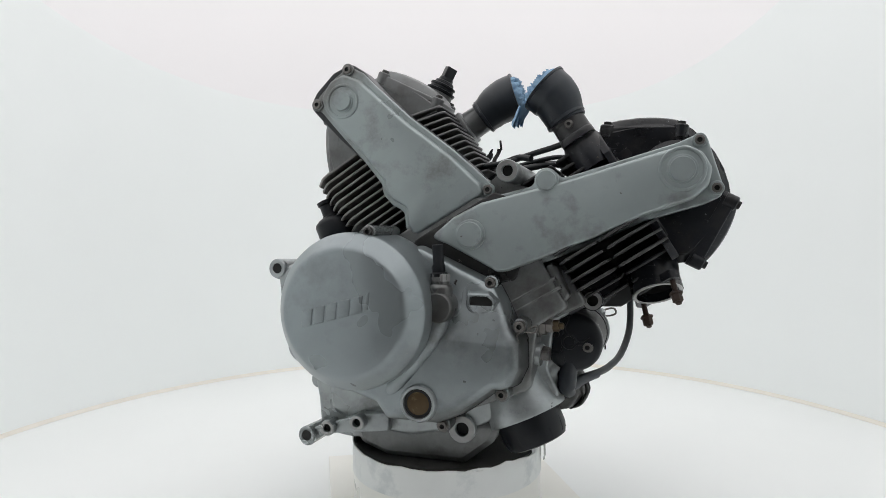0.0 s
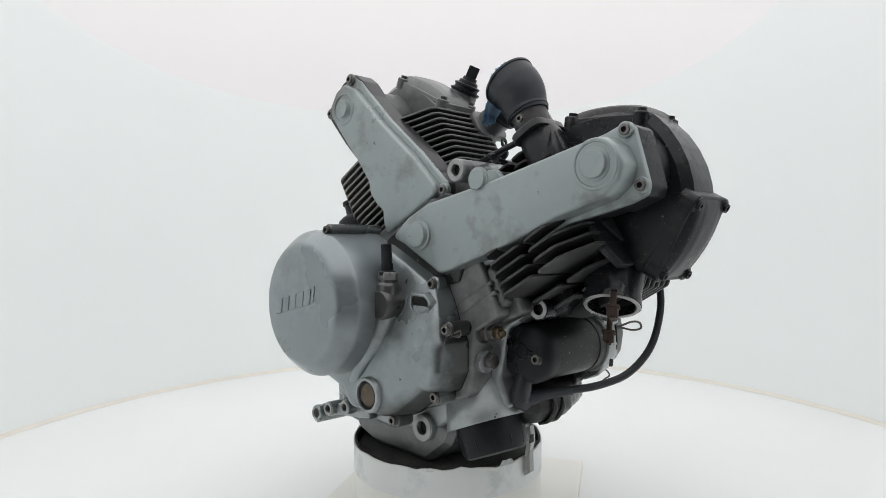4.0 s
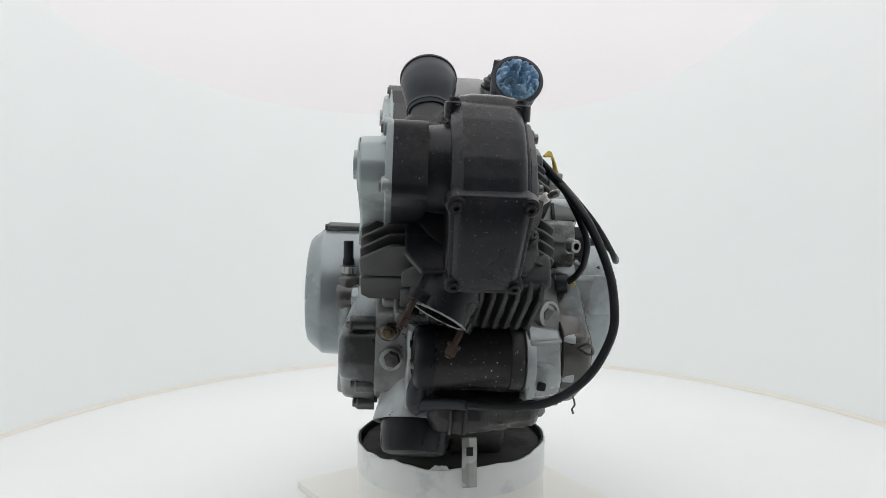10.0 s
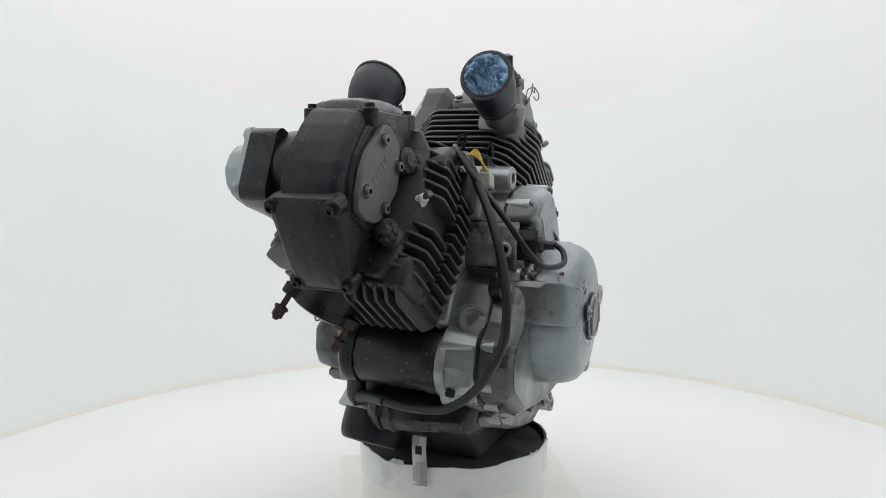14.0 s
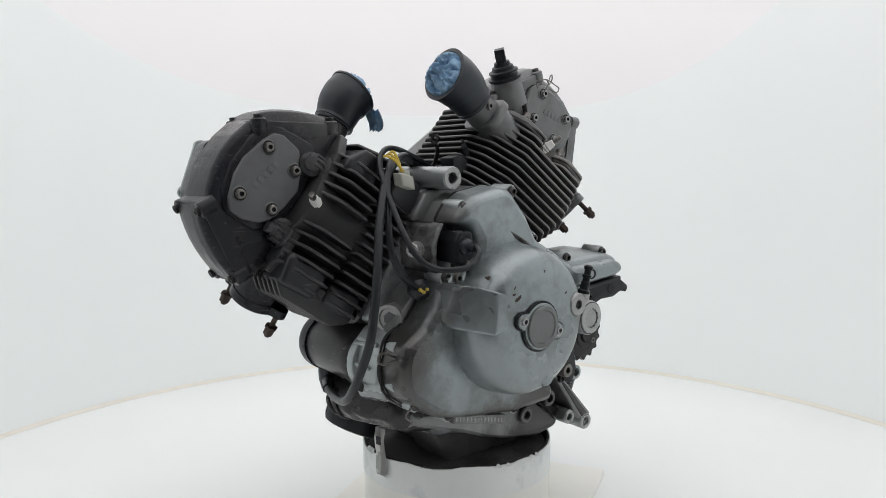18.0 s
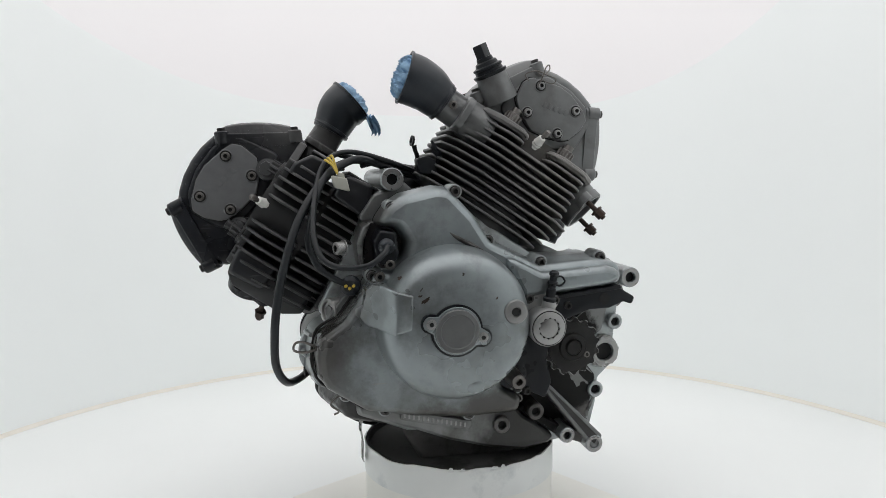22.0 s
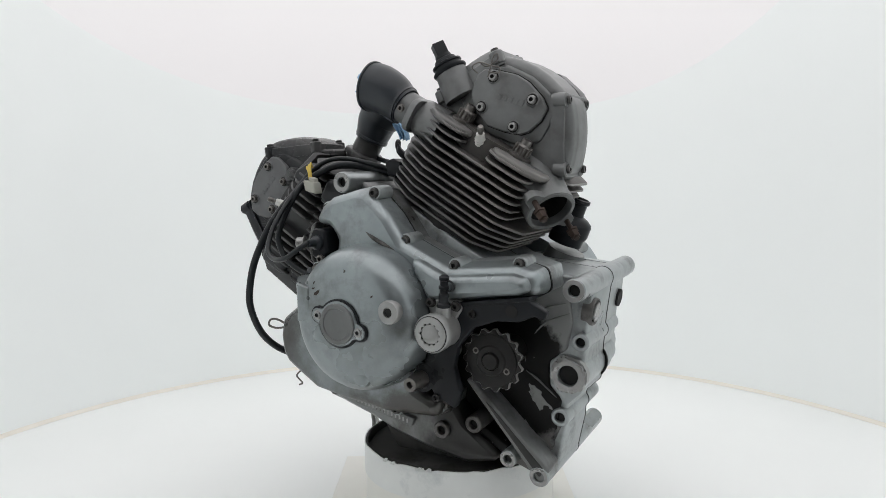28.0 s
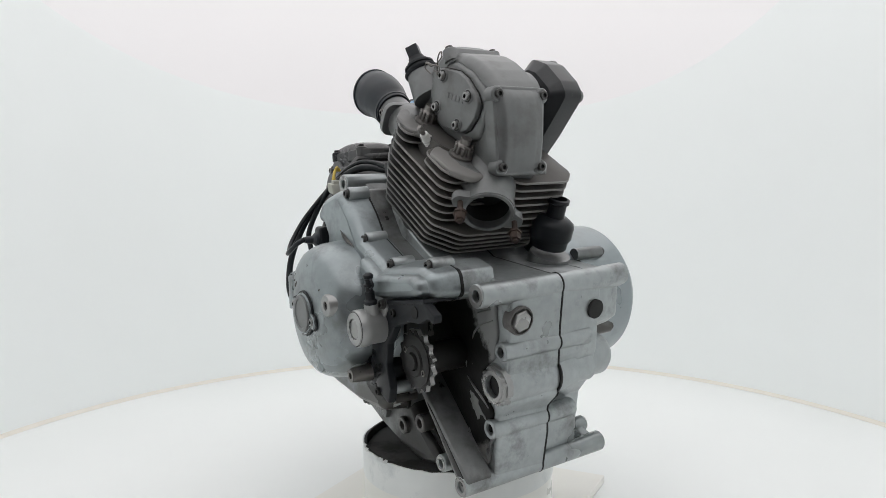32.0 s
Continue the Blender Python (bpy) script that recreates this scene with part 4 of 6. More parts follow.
poly_slab("lower_belt_housing", [(-0.030, 0.000), (0.090, 0.070), (0.150, 0.050), (0.120, -0.045), (0.085, -0.052), (0.020, -0.015)], -0.100, -0.112, "grime", 0.008, 0.002)
bolt((0.107, -0.104, -0.036), (0, -1, 0), 0.006, engine)


poly_slab("neck_wall", [(0.099, -0.052), (0.150, -0.018), (0.186, -0.037), (0.209, -0.075), (0.172, -0.094), (0.123, -0.098)], -0.066, -0.086, "alloy_mid", 0.006, 0.005)
neck = poly_slab("case_neck", [(0.108, -0.054), (0.164, -0.019), (0.174, -0.026), (0.191, -0.064), (0.184, -0.073), (0.126, -0.098)], -0.070, -0.101, "alloy_mid", 0.006, 0.005, 0.002, "grimy ribbed neck of the crankcase")
for ax_, az_, bx_, bz_ in ((0.111, -0.076, 0.171, -0.041), (0.120, -0.086, 0.178, -0.052)):
    d_ = Vector((bx_ - ax_, bz_ - az_)).normalized()
    w_ = Vector((d_.y, -d_.x)) * 0.0024
    part("rib", slab([(ax_ - w_.x, az_ - w_.y), (bx_ - w_.x, bz_ - w_.y), (bx_ + w_.x, bz_ + w_.y), (ax_ + w_.x, az_ + w_.y)], -0.095, -0.1085, 0.001, 0.0020), "alloy_mid", neck)


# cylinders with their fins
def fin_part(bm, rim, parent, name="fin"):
    """A fin with black painted flanks, the shade of the gaps in their colour, and a rim scuffed grey."""
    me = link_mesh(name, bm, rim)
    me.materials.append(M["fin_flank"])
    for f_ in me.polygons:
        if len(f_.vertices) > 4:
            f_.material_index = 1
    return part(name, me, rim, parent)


def upright_cylinder():
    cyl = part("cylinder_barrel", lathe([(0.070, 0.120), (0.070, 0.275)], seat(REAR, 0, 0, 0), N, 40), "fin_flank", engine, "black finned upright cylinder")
    n = 12
    for i in range(n):
        p = 0.1475 + 0.01075 * i
        f_ = i / (n - 1)
        q0, q1 = -0.118 + 0.010 * f_, 0.086 + 0.026 * min(1, f_ * 2.4)
        yl, yr = 0.076 + 0.013 * min(1, f_ * 2), -0.106
        c1, c2 = 0.042, 0.022
        o = [(q0, yr + c1), (q0 + c1, yr), (q1 - c2, yr), (q1, yr + c2), (q1, yl - c2 - 0.010), (q1 - c2 - 0.010, yl), (q0 + 0.062, yl + 0.001), (q0 + 0.018, yl - 0.022), (q0, yl - 0.050)]
        if p > 0.196:      # cut back round the exhaust port
            o = o[:4] + [(q1, -0.002), (0.086, 0.006), (0.086, yl - 0.012), (0.074, yl)] + ([(0.022, yl), (0.014, yl - 0.034), (-0.016, yl - 0.034), (-0.022, yl)] if i >= n - 2 else []) + o[6:]
        t_ = 0.0018
        bm = slab(o, p - t_, p + t_, 0.020, 0.0012, back=0.0012, steps=2, plane=lambda a, y, b: seat(REAR, y, a, b))
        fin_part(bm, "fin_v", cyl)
    part("base_flange", slab([(-0.085, -0.075), (0.085, -0.075), (0.085, 0.070), (-0.085, 0.070)], 0.112, 0.137, 0.02, 0.003, plane=lambda a, y, b: seat(REAR, y, a, b)), "alloy", cyl)
    return cyl


def front_cylinder():
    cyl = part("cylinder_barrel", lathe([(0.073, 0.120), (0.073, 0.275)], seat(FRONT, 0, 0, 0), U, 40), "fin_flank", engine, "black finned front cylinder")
    n = 15
    for i in range(n):
        q = -0.096 + 0.0133 * i
        wide = math.sqrt(max(0.0, 1 - (abs(q) / 0.130) ** 2))
        y1 = 0.050 + 0.040 * wide
        yr_ = (0.126 - 0.10 * max(0.0, q - 0.075) - (0.068 if q > 0.085 else 0.046 if q > 0.07 else 0.0)) if q > -0.03 else y1 - 0.010 * wide
        for p0, p1, yy in ((0.142, 0.198, y1 - 0.002), (0.203, 0.272 - 0.02 * (abs(q) > 0.08), y1)):
            c = 0.020 if p0 > 0.2 else 0.012
            if abs(q + 0.002) < 0.013 and p0 > 0.2:      # room for the spark plug
                yy = 0.056
            rr = yr_
            o = [(p0, -rr), (p1 - c * 1.6, -rr), (p1, -rr + c * 1.6), (p1, yy - c), (p1 - c, yy), (p0, yy)] if p0 > 0.2 else [(p0, -rr + 0.01), (p0 + 0.01, -rr), (p1, -rr), (p1, yy), (p0 + 0.01, yy), (p0, yy - 0.01)]
            bm = slab(o, q - 0.0019, q + 0.0019, 0.011 if p0 > 0.2 else 0.006, 0.0012, back=0.0012, steps=2, plane=lambda a, y, b: seat(FRONT, a, y, b))
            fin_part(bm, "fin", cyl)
    for k in range(8):
        y = -0.022 + 0.0128 * k
        o = [(0.150, 0.080), (0.262, 0.080), (0.262, 0.100), (0.248, 0.112), (0.172, 0.113), (0.150, 0.100)]
        part("under_fin", slab(o, y - 0.0026, y + 0.0026, 0.006, 0.0014, back=0.0014, steps=2, plane=lambda a, y, b: seat(FRONT, a, b, y)), "fin", cyl)
    part("base_flange", slab([(-0.092, -0.070), (0.088, -0.070), (0.088, 0.070), (-0.092, 0.070)], 0.112, 0.143, 0.016, 0.003, plane=lambda a, y, b: seat(FRONT, y, a, b)), "fin", cyl)
    return cyl


upright_cylinder()
front_cylinder()


# heads: the same casting on both cylinders
def head(which, mat, plate_mat, side):
    P = lambda a, y, b: seat(which, b, a, y)       # q, y, p
    hd = part("cylinder_head", slab([(0.100, 0.262), (0.106, 0.282), (0.096, 0.316), (0.080, 0.348), (0.063, 0.3655), (0.045, 0.3735), (0.0245, 0.3790), (0.002, 0.3810), (-0.020, 0.3795), (-0.043, 0.3735), (-0.060, 0.3640), (-0.076, 0.3440), (-0.092, 0.316), (-0.104, 0.286), (-0.104, 0.262)], -0.038, 0.0355, 0.030, 0.012, 0.0015, plane=P, back=0.010, steps=5), mat, engine,
              "black corroded head of the front cylinder" if which == FRONT else "grey weathered head of the upright cylinder")
    part("head_base", slab([(-0.098, -0.062), (-0.070, -0.078), (0.070, -0.078), (0.092, -0.060), (0.092, 0.050), (0.070, 0.064)] + ([(0.022, 0.064), (0.014, 0.044), (-0.016, 0.044), (-0.022, 0.064)] if which == REAR else []) + [(-0.070, 0.064), (-0.098, 0.045)], 0.262, 0.272, 0.006, 0.003, 0, plane=lambda a, y, b: seat(which, y, a, b)), mat, hd)
    # valve covers, each with a rim, a domed middle and four screws
    for e0, e1, nm in ((Vector((0.1095 if which == FRONT else 0.1045, 0.2845)), Vector((0.0640 if which == FRONT else 0.0595, 0.3610)), "exhaust"), (Vector((-0.1040, 0.2830)), Vector((-0.0440, 0.3590)), "intake")):
        d = (e1 - e0)
        L = d.length
        d = d / L
        nrm = Vector((d.y, -d.x)) if nm == "exhaust" else Vector((-d.y, d.x))

        out_ = 0.006 if nm == "exhaust" and which == FRONT else 0.0
        tilt_ = 0.0 if nm == "exhaust" else 0.012 if which == REAR else 0.006

        def on(a, y, b, e0=e0, d=d, nrm=nrm, out_=out_, tilt_=tilt_, L=L):
            c = e0 + d * b + nrm * (y + out_ + tilt_ * b / L)
            return seat(which, c.y, c.x, a)
        ax = way(which, nrm.y, nrm.x, 0)
        cov = part("valve_cover", slab([(-0.035, -0.008), (0.035, -0.008), (0.041, L + 0.004), (0.034, L + 0.010), (-0.034, L + 0.010), (-0.041, L + 0.004)], -0.016, 0.0020, 0.006, 0.002, plane=on), mat, hd, "bolted valve cover on the %s side" % nm)
        h0, h1, swell = (0.004, 0.006, 0.0075) if nm == "exhaust" and which == FRONT else (0.005, 0.007, 0.0070) if nm == "exhaust" else (0.009, 0.012, 0.006)
        bm = bmesh.new()
        na, nb = 17, 17
        grid = []
        for i in range(nb):
            u = i / (nb - 1)
            row = []
            for j in range(na):
                s_ = -1 + 2 * j / (na - 1)
                w_ = 0.0325 + 0.0045 * u
                e = (1 - abs(s_) ** 5) ** 0.5 * (1 - abs(2 * u - 1) ** 7) ** 0.5
                groove = 0.0012 * math.exp(-((abs(s_) - 0.62) / 0.09) ** 2)
                row.append(bm.verts.new(on(s_ * w_, 0.001 + e * (h0 + (h1 - h0) * u + swell * math.sin(math.pi * u) - groove), -0.005 + u * (L + 0.012))))
            grid.append(row)
        for i in range(nb - 1):
            for j in range(na - 1):
                bm.faces.new((grid[i][j], grid[i][j + 1], grid[i + 1][j + 1], grid[i + 1][j]))
        bm.faces.new(grid[0] + [r_[-1] for r_ in grid[1:]] + grid[-1][-2::-1] + [r_[0] for r_ in grid[-2:0:-1]])
        part("cover_dome", bm, mat, cov, smooth=60)
        for a, b in ((-0.030, 0.002), (0.030, 0.002), (-0.0345, L), (0.0345, L)):
            part("screw_boss", boss(on(a, -0.012, b), on(a, 0.0048, b), 0.0096), mat, cov)
            bolt(on(a, 0.0036, b), ax, 0.0053, cov, "dark_steel" if which == FRONT else "bolt")
    # left side: cam cover plate with four screws
    part("cam_housing", slab([(-0.068, 0.286), (-0.060, 0.346), (-0.030, 0.364), (0.008, 0.367), (0.040, 0.360), (0.060, 0.345), (0.060, 0.300), (0.030, 0.280), (-0.010, 0.274), (-0.045, 0.278)], 0.026, 0.0400, 0.014, 0.004, plane=P), mat, hd)
    dq = 0.0 if which == FRONT else -0.008
    plate_ = [(q + dq, p) for q, p in ((-0.0510, 0.334), (-0.0460, 0.3450), (-0.0330, 0.3510), (-0.0020, 0.3595), (0.0180, 0.3590), (0.0440, 0.3510), (0.0570, 0.3420), (0.0570, 0.3240), (0.0500, 0.3050), (0.0420, 0.2970), (0.0200, 0.2890), (-0.0060, 0.2840), (-0.0310, 0.2945), (-0.0480, 0.3090))]
    part("plate_joint", slab([(q * 1.03 - dq * 0.03, 0.3225 + (p - 0.3225) * 1.035) for q, p in plate_], 0.036, 0.0412, 0.006, 0.0004, plane=P), "dark_steel", hd, "dark joint line round the cam plate")
    pl_ = part("cam_plate", slab(plate_, 0.036, 0.0475, 0.007, 0.002, plane=P), plate_mat, hd, "flat cast cam end plate with worn marks")
    for q, p in ((-0.0280, 0.3428), (0.0350, 0.3430), (-0.0240, 0.3014), (0.0295, 0.3014)):
        q += dq
        part("screw_boss", boss(seat(which, p, q, 0.036), seat(which, p, q, 0.0492), 0.0092), plate_mat, pl_)
        # flat dark ring paints the shade of the counterbore round each screw
        part("washer", lathe([(0.0076, 0), (0.0076, 0.0004), (0.0070, 0.0005)], seat(which, p, q, 0.0490), (0, 1, 0), 20), "dark_steel", pl_, "dark ring painting the shade of the counterbore")
        bolt(seat(which, p, q, 0.0485), (0, 1, 0), 0.0052, pl_, "machined" if which == REAR else "steel")
    for k in range(5):
        q, p = -0.016 + 0.008 * k, 0.325 + 0.002 * k
        part("raised_mark", slab([(q - 0.0028, p - 0.004), (q + 0.0028, p - 0.004), (q + 0.0028, p + 0.004), (q - 0.0028, p + 0.004)], 0.047, 0.0481, 0.001, 0.0003, plane=P), plate_mat, pl_)
    # right side: bearing neck that carries the belt pulley
    part("cam_neck", lathe([(0.047, 0.02), (0.0455, 0.050), (0.0440, 0.062), (0.0360, 0.068), (0.030, 0.076)], seat(which, 0.322, 0.0, 0), (0, -1, 0), 36), mat, hd)
    # spark plug
    pa = way(which, 1, 0, 1).normalized()
    pb = seat(which, 0.2535, -0.002, 0.0545)
    sp = part("spark_plug", lathe([(0.0080, 0.002), (0.0080, 0.008)] + [(0.0074 if k_ % 2 else 0.0064, 0.009 + 0.0021 * k_) for k_ in range(9)] + [(0.0060, 0.029), (0.0054, 0.033), (0.0036, 0.034)], pb, pa, 18), "ceramic", engine, "white ribbed ceramic spark plug")
    part("terminal", lathe([(0.0030, 0.033), (0.0028, 0.037), (0.0042, 0.038), (0.0042, 0.045), (0.0030, 0.047), (0.0016, 0.0465)], pb, pa, 16), "steel", sp)
    part("plug_hexagon", lathe([(0.0115, -0.006), (0.0115, 0.003), (0.009, 0.005)], pb, pa, 6), "steel", sp)
    # flat pads of the top fin that carry the stud nuts, with the plug's notch between them
    for pts_ in ([(-0.092, 0.040), (-0.014, 0.040), (-0.016, 0.070), (-0.030, 0.086), (-0.066, 0.084), (-0.090, 0.066)], [(0.016, 0.040), (0.100, 0.040), (0.098, 0.066), (0.078, 0.084), (0.036, 0.088), (0.020, 0.072)]):
        if which == FRONT:
            break
        part("stud_pad", slab(pts_, 0.2615, 0.2715, 0.012, 0.003, 0, plane=lambda a, y, b: seat(which, y, a, b), back=0.003), "fin_v" if which == REAR else "fin", hd)
    # stud nuts beside the plug
    for q in (-0.046, 0.048):
        base = seat(which, 0.272, q, 0.048)
        up_ = way(which, 1, 0, 0)
        nut = part("head_nut", lathe([(0.0165, 0), (0.0165, 0.003), (0.0105, 0.005), (0.0100, 0.015), (0.0080, 0.017), (0.0070, 0.018), (0.0070, 0.025), (0.0, 0.026)], base, up_, 20), "steel" if which == REAR else "head", hd, "fluted stud nut on its flange")
        x_, y_, z_ = frame_of(up_)
        for k in range(10):
            dn = x_ * math.cos(k * 0.6283) + y_ * math.sin(k * 0.6283)
            part("flute", lathe([(0.0022, 0.004), (0.0022, 0.0155), (0.0012, 0.0165)], base + dn * 0.0105, up_, 8), "steel" if which == REAR else "head", nut)
    # exhaust port
    yo = side * 0.043
    ex = way(which, -0.266, 0.838, side * 0.439).normalized()
    c = seat(which, 0.2233, 0.1194, side * 0.0385) if which == FRONT else seat(which, 0.2340, 0.1190, side * 0.0400)
    port = part("exhaust_port", lathe([(0.036, -0.055), (0.0325, -0.012), (0.0315, -0.004), (0.0285, -0.004), (0.0280, -0.009)], c, ex, 36, caps=False), mat, hd, "open exhaust port")
    part("port_neck", lathe([(0.0400, -0.085), (0.0360, -0.040), (0.0325, -0.012)], c, ex, 36, caps=False), mat, port)
    part("port_bore", lathe([(0.0282, -0.0065), (0.0275, -0.012), (0.0235, -0.034), (0.0, -0.036)], c, ex, 32, caps=False), "hole", port)
    a1 = way(which, 0.75 if which == FRONT else 0.05, 0.0, -1.0 if which == FRONT else 1.0)
    a1 = a1 - ex * ex.dot(a1)
    a1.normalize()
    a2 = ex.cross(a1)
    fl = [Vector((x - CRANK.x, z - CRANK.z)) for x, z in eared(0.0335, 0.0105, 0.0375, 0.0)]
    bm = bmesh.new()
    k = len(fl)
    hole = [p.normalized() * 0.0272 for p in fl]
    at3 = lambda v, h: c + a1 * v.x + a2 * v.y + ex * h
    rings_to(bm, [[at3(v, -0.010) for v in fl], [at3(v, 0.001) for v in fl], [at3(v, 0.0018) for v in hole], [at3(v, -0.010) for v in hole], [at3(v, -0.010) for v in fl]], False, False)
    bmesh.ops.remove_doubles(bm, verts=bm.verts[:], dist=1e-6)
    part("port_flange", bm, mat, port)
    bm = bmesh.new()
    rings_to(bm, [[at3(v * k_, h_) for v in [p.normalized() for p in fl]] for k_, h_ in ((0.0325, 0.0012), (0.0318, 0.0026), (0.0282, 0.0026), (0.0274, 0.0012))], False, False)
    part("port_face", bm, "alloy_mid" if which == REAR else "machined", port, "bare worn sealing face")
    for s in (-0.0375, 0.0375):
        st = part("stud", lathe([(0.0036, 0), (0.0036, 0.034)], c + a1 * s, ex, 12), "rust", port, "rusty exhaust stud")
        part("nut", lathe([(0.0085, 0.018), (0.0085, 0.021), (0.0068, 0.0215), (0.0068, 0.030), (0.006, 0.031)], c + a1 * s, ex, 6), "rust", st)
    # intake stub and rubber
    yi = side * (0.050 if which == FRONT else 0.046)
    fi = way(which, 0.0, -1, side * 0.02).normalized()
    s0 = seat(which, 0.246, -0.085, yi)
    stub = part("intake_stub", lathe([(0.0290, -0.02), (0.0270, 0.016), (0.0240, 0.022), (0.0232, 0.052), (0.0245, 0.054), (0.0245, 0.060)], s0, fi, 32), "head" if which == FRONT else "head_v", hd, "cast intake stub with a bleed screw")
    part("stub_flange", slab([(-0.033, -0.024), (0.033, -0.024), (0.033, 0.024), (-0.033, 0.024)], 0.020, 0.030, 0.016, 0.003, plane=lambda a, y, b: s0 + Vector((0, 1, 0)) * a + fi * y + fi.cross(Vector((0, 1, 0))) * b), "head" if which == FRONT else "head_v", stub)
    sidew = Vector((0, 1, 0)) if which == REAR else Vector((0, -1, 0))
    bolt(s0 + fi * 0.044 + sidew * 0.0225, sidew, 0.0048, stub, "steel", 0.8)
    up = way(which, 1, 0, 0)
    tip = 0.116 if which == REAR else 0.109
    path = [s0 + fi * 0.052, s0 + fi * 0.066 + up * 0.001, s0 + fi * 0.082 + up * 0.003, s0 + fi * (tip - 0.016) + up * 0.002, s0 + fi * tip - up * 0.002]
    bm = bmesh.new()
    outer = [0.0262, 0.0290, 0.0325, 0.0345, 0.0348]
    sp_ = spline(path, 6)
    kk = len(sp_)
    rings = []
    x = sidew.copy()
    ro = [float(np.interp(i / (kk - 1) * 4, range(5), outer)) for i in range(kk)]
    tans = [(sp_[min(i + 1, kk - 1)] - sp_[max(i - 1, 0)]).normalized() for i in range(kk)]

    def ring_at(i, r):
        t_ = tans[i]
        xx = (x - t_ * x.dot(t_)).normalized()
        yy = t_.cross(xx)
        return [sp_[i] + (xx * math.cos(2 * math.pi * j / 40) + yy * math.sin(2 * math.pi * j / 40)) * r for j in range(40)]
    for i in range(kk):
        rings.append(ring_at(i, ro[i]))
    rings.append(ring_at(kk - 1, ro[-1] - 0.0015))
    for i in range(kk - 1, kk // 3, -1):
        rings.append(ring_at(i, ro[i] - 0.0045))
    rings_to(bm, rings)
    bt = part("intake_boot", bm, "rubber", hd, "black rubber intake elbow")
    part("boot_lip", lathe([(ro[-1] - 0.003, -0.002), (ro[-1] + 0.0012, -0.0015), (ro[-1] + 0.0014, 0.0012), (ro[-1] - 0.003, 0.0016), (ro[-1] - 0.003, -0.002)], sp_[-1], tans[-1], 40, caps=False), "rubber", bt)
    part("boot_collar", lathe([(0.0262, 0), (0.0282, 0.001), (0.0282, 0.005), (0.0268, 0.006)], s0 + fi * 0.054, fi, 36), "rubber", bt)
    return sp_[-1], tans[-1], ro[-1], sidew


mouth_front = head(FRONT, "head", "plate", -1)
mouth_rear = head(REAR, "head_v", "head_v", 1)


# ---- starter motor, filter, front fittings ----
def starter():
    cx, cz = 0.188, -0.131
    st = part("starter_motor", lathe([(0.0365, 0), (0.0380, 0.003), (0.0380, 0.108), (0.0395, 0.109), (0.0395, 0.124), (0.0380, 0.126)], (cx, -0.052, cz), (0, 1, 0), 48), "starter", engine, "dark starter motor with flaking paint")
    part("end_cover", lathe([(0.0396, 0.016), (0.0398, 0.004), (0.0385, -0.002), (0.0340, -0.0065), (0.0240, -0.0085), (0.0, -0.0090)], (cx, -0.052, cz), (0, 1, 0), 44), "black", st, "black ribbed end cover")
    hub_ = Vector((cx - 0.004, -0.0605, cz + 0.002))
    for a in range(6):
        ang = a * 1.0472 + 0.35 + 0.2 * (a % 2)
        d = Vector((math.cos(ang), 0, math.sin(ang)))
        n_ = Vector((-d.z, 0, d.x)) * (0.006 if a % 2 else -0.005)
        part("rib", sweep([hub_ + d * 0.009, hub_ + d * 0.017 + n_, hub_ + d * 0.025 + n_ * 0.5, hub_ + d * 0.034 + Vector((0, 0.004, 0))], [0.0016, 0.0014, 0.0014, 0.0010], 6, 4), "black", st)
    part("rib", sweep([hub_ + Vector((0.009 * math.cos(k_ * 0.6283), 0, 0.009 * math.sin(k_ * 0.6283))) for k_ in range(11)], 0.0022, 6, 3), "black", st)
    bolt((0.2083, -0.0590, -0.1355), (0, -1, 0), 0.0062, st, "steel", 0.9)
    bolt((0.166, -0.0590, -0.120), (0, -1, 0), 0.0050, st, "black", 0.9)
    nose_ = part("nose_housing", slab([(0.150, -0.086), (0.188, -0.082), (0.206, -0.086), (0.217, -0.098), (0.222, -0.130), (0.222, -0.152), (0.212, -0.174), (0.190, -0.184), (0.160, -0.184)], 0.078, 0.122, 0.010, 0.006, 0.007, back=0.002), "alloy", engine, "bright cast housing at the starter's nose")
    part("nose_ring", lathe([(0.0385, 0.0), (0.0412, 0.001), (0.0412, 0.010), (0.0400, 0.012)], (cx, 0.0745, cz), (0, 1, 0), 44), "alloy", nose_, "cast ring that takes the starter")
    part("nose_rib", sweep([(0.2195, 0.080, -0.105), (0.2185, 0.098, -0.103), (0.2130, 0.118, -0.102)], 0.0028, 8, 4), "alloy", nose_)
    part("nose_rib", sweep([(0.2225, 0.082, -0.128), (0.2225, 0.094, -0.130), (0.2190, 0.110, -0.132)], [0.0020, 0.0040, 0.0018], 8, 4), "alloy", nose_)
    # flat black patch paints the shade of a hole
    part("nose_pocket", slab([(-0.006, -0.005), (0.005, -0.007), (0.007, 0.003), (-0.004, 0.006)], 0.0, 0.0015, 0.003, 0.0004, plane=lambda a, y, b: (0.2210 + y - a * 0.15, 0.094 + a, -0.156 + b)), "hole", nose_, "black patch painting the shade of a hole in the casting")
    pg = part("blanking_plug", lathe([(0.0180, -0.040), (0.0180, -0.001), (0.0170, 0.001), (0.0135, 0.001), (0.0125, -0.002), (0.0, -0.002)], (0.190, 0.108, -0.074), (0.85, 0.50, 0.05), 28), "machined", engine, "round blanking plug")
    part("plug_recess", lathe([(0.0085, -0.0019), (0.0080, -0.0006), (0.0, -0.0004)], (0.190, 0.108, -0.074), (0.85, 0.50, 0.05), 6), "plate", pg, "darker hexagon recess")


starter()


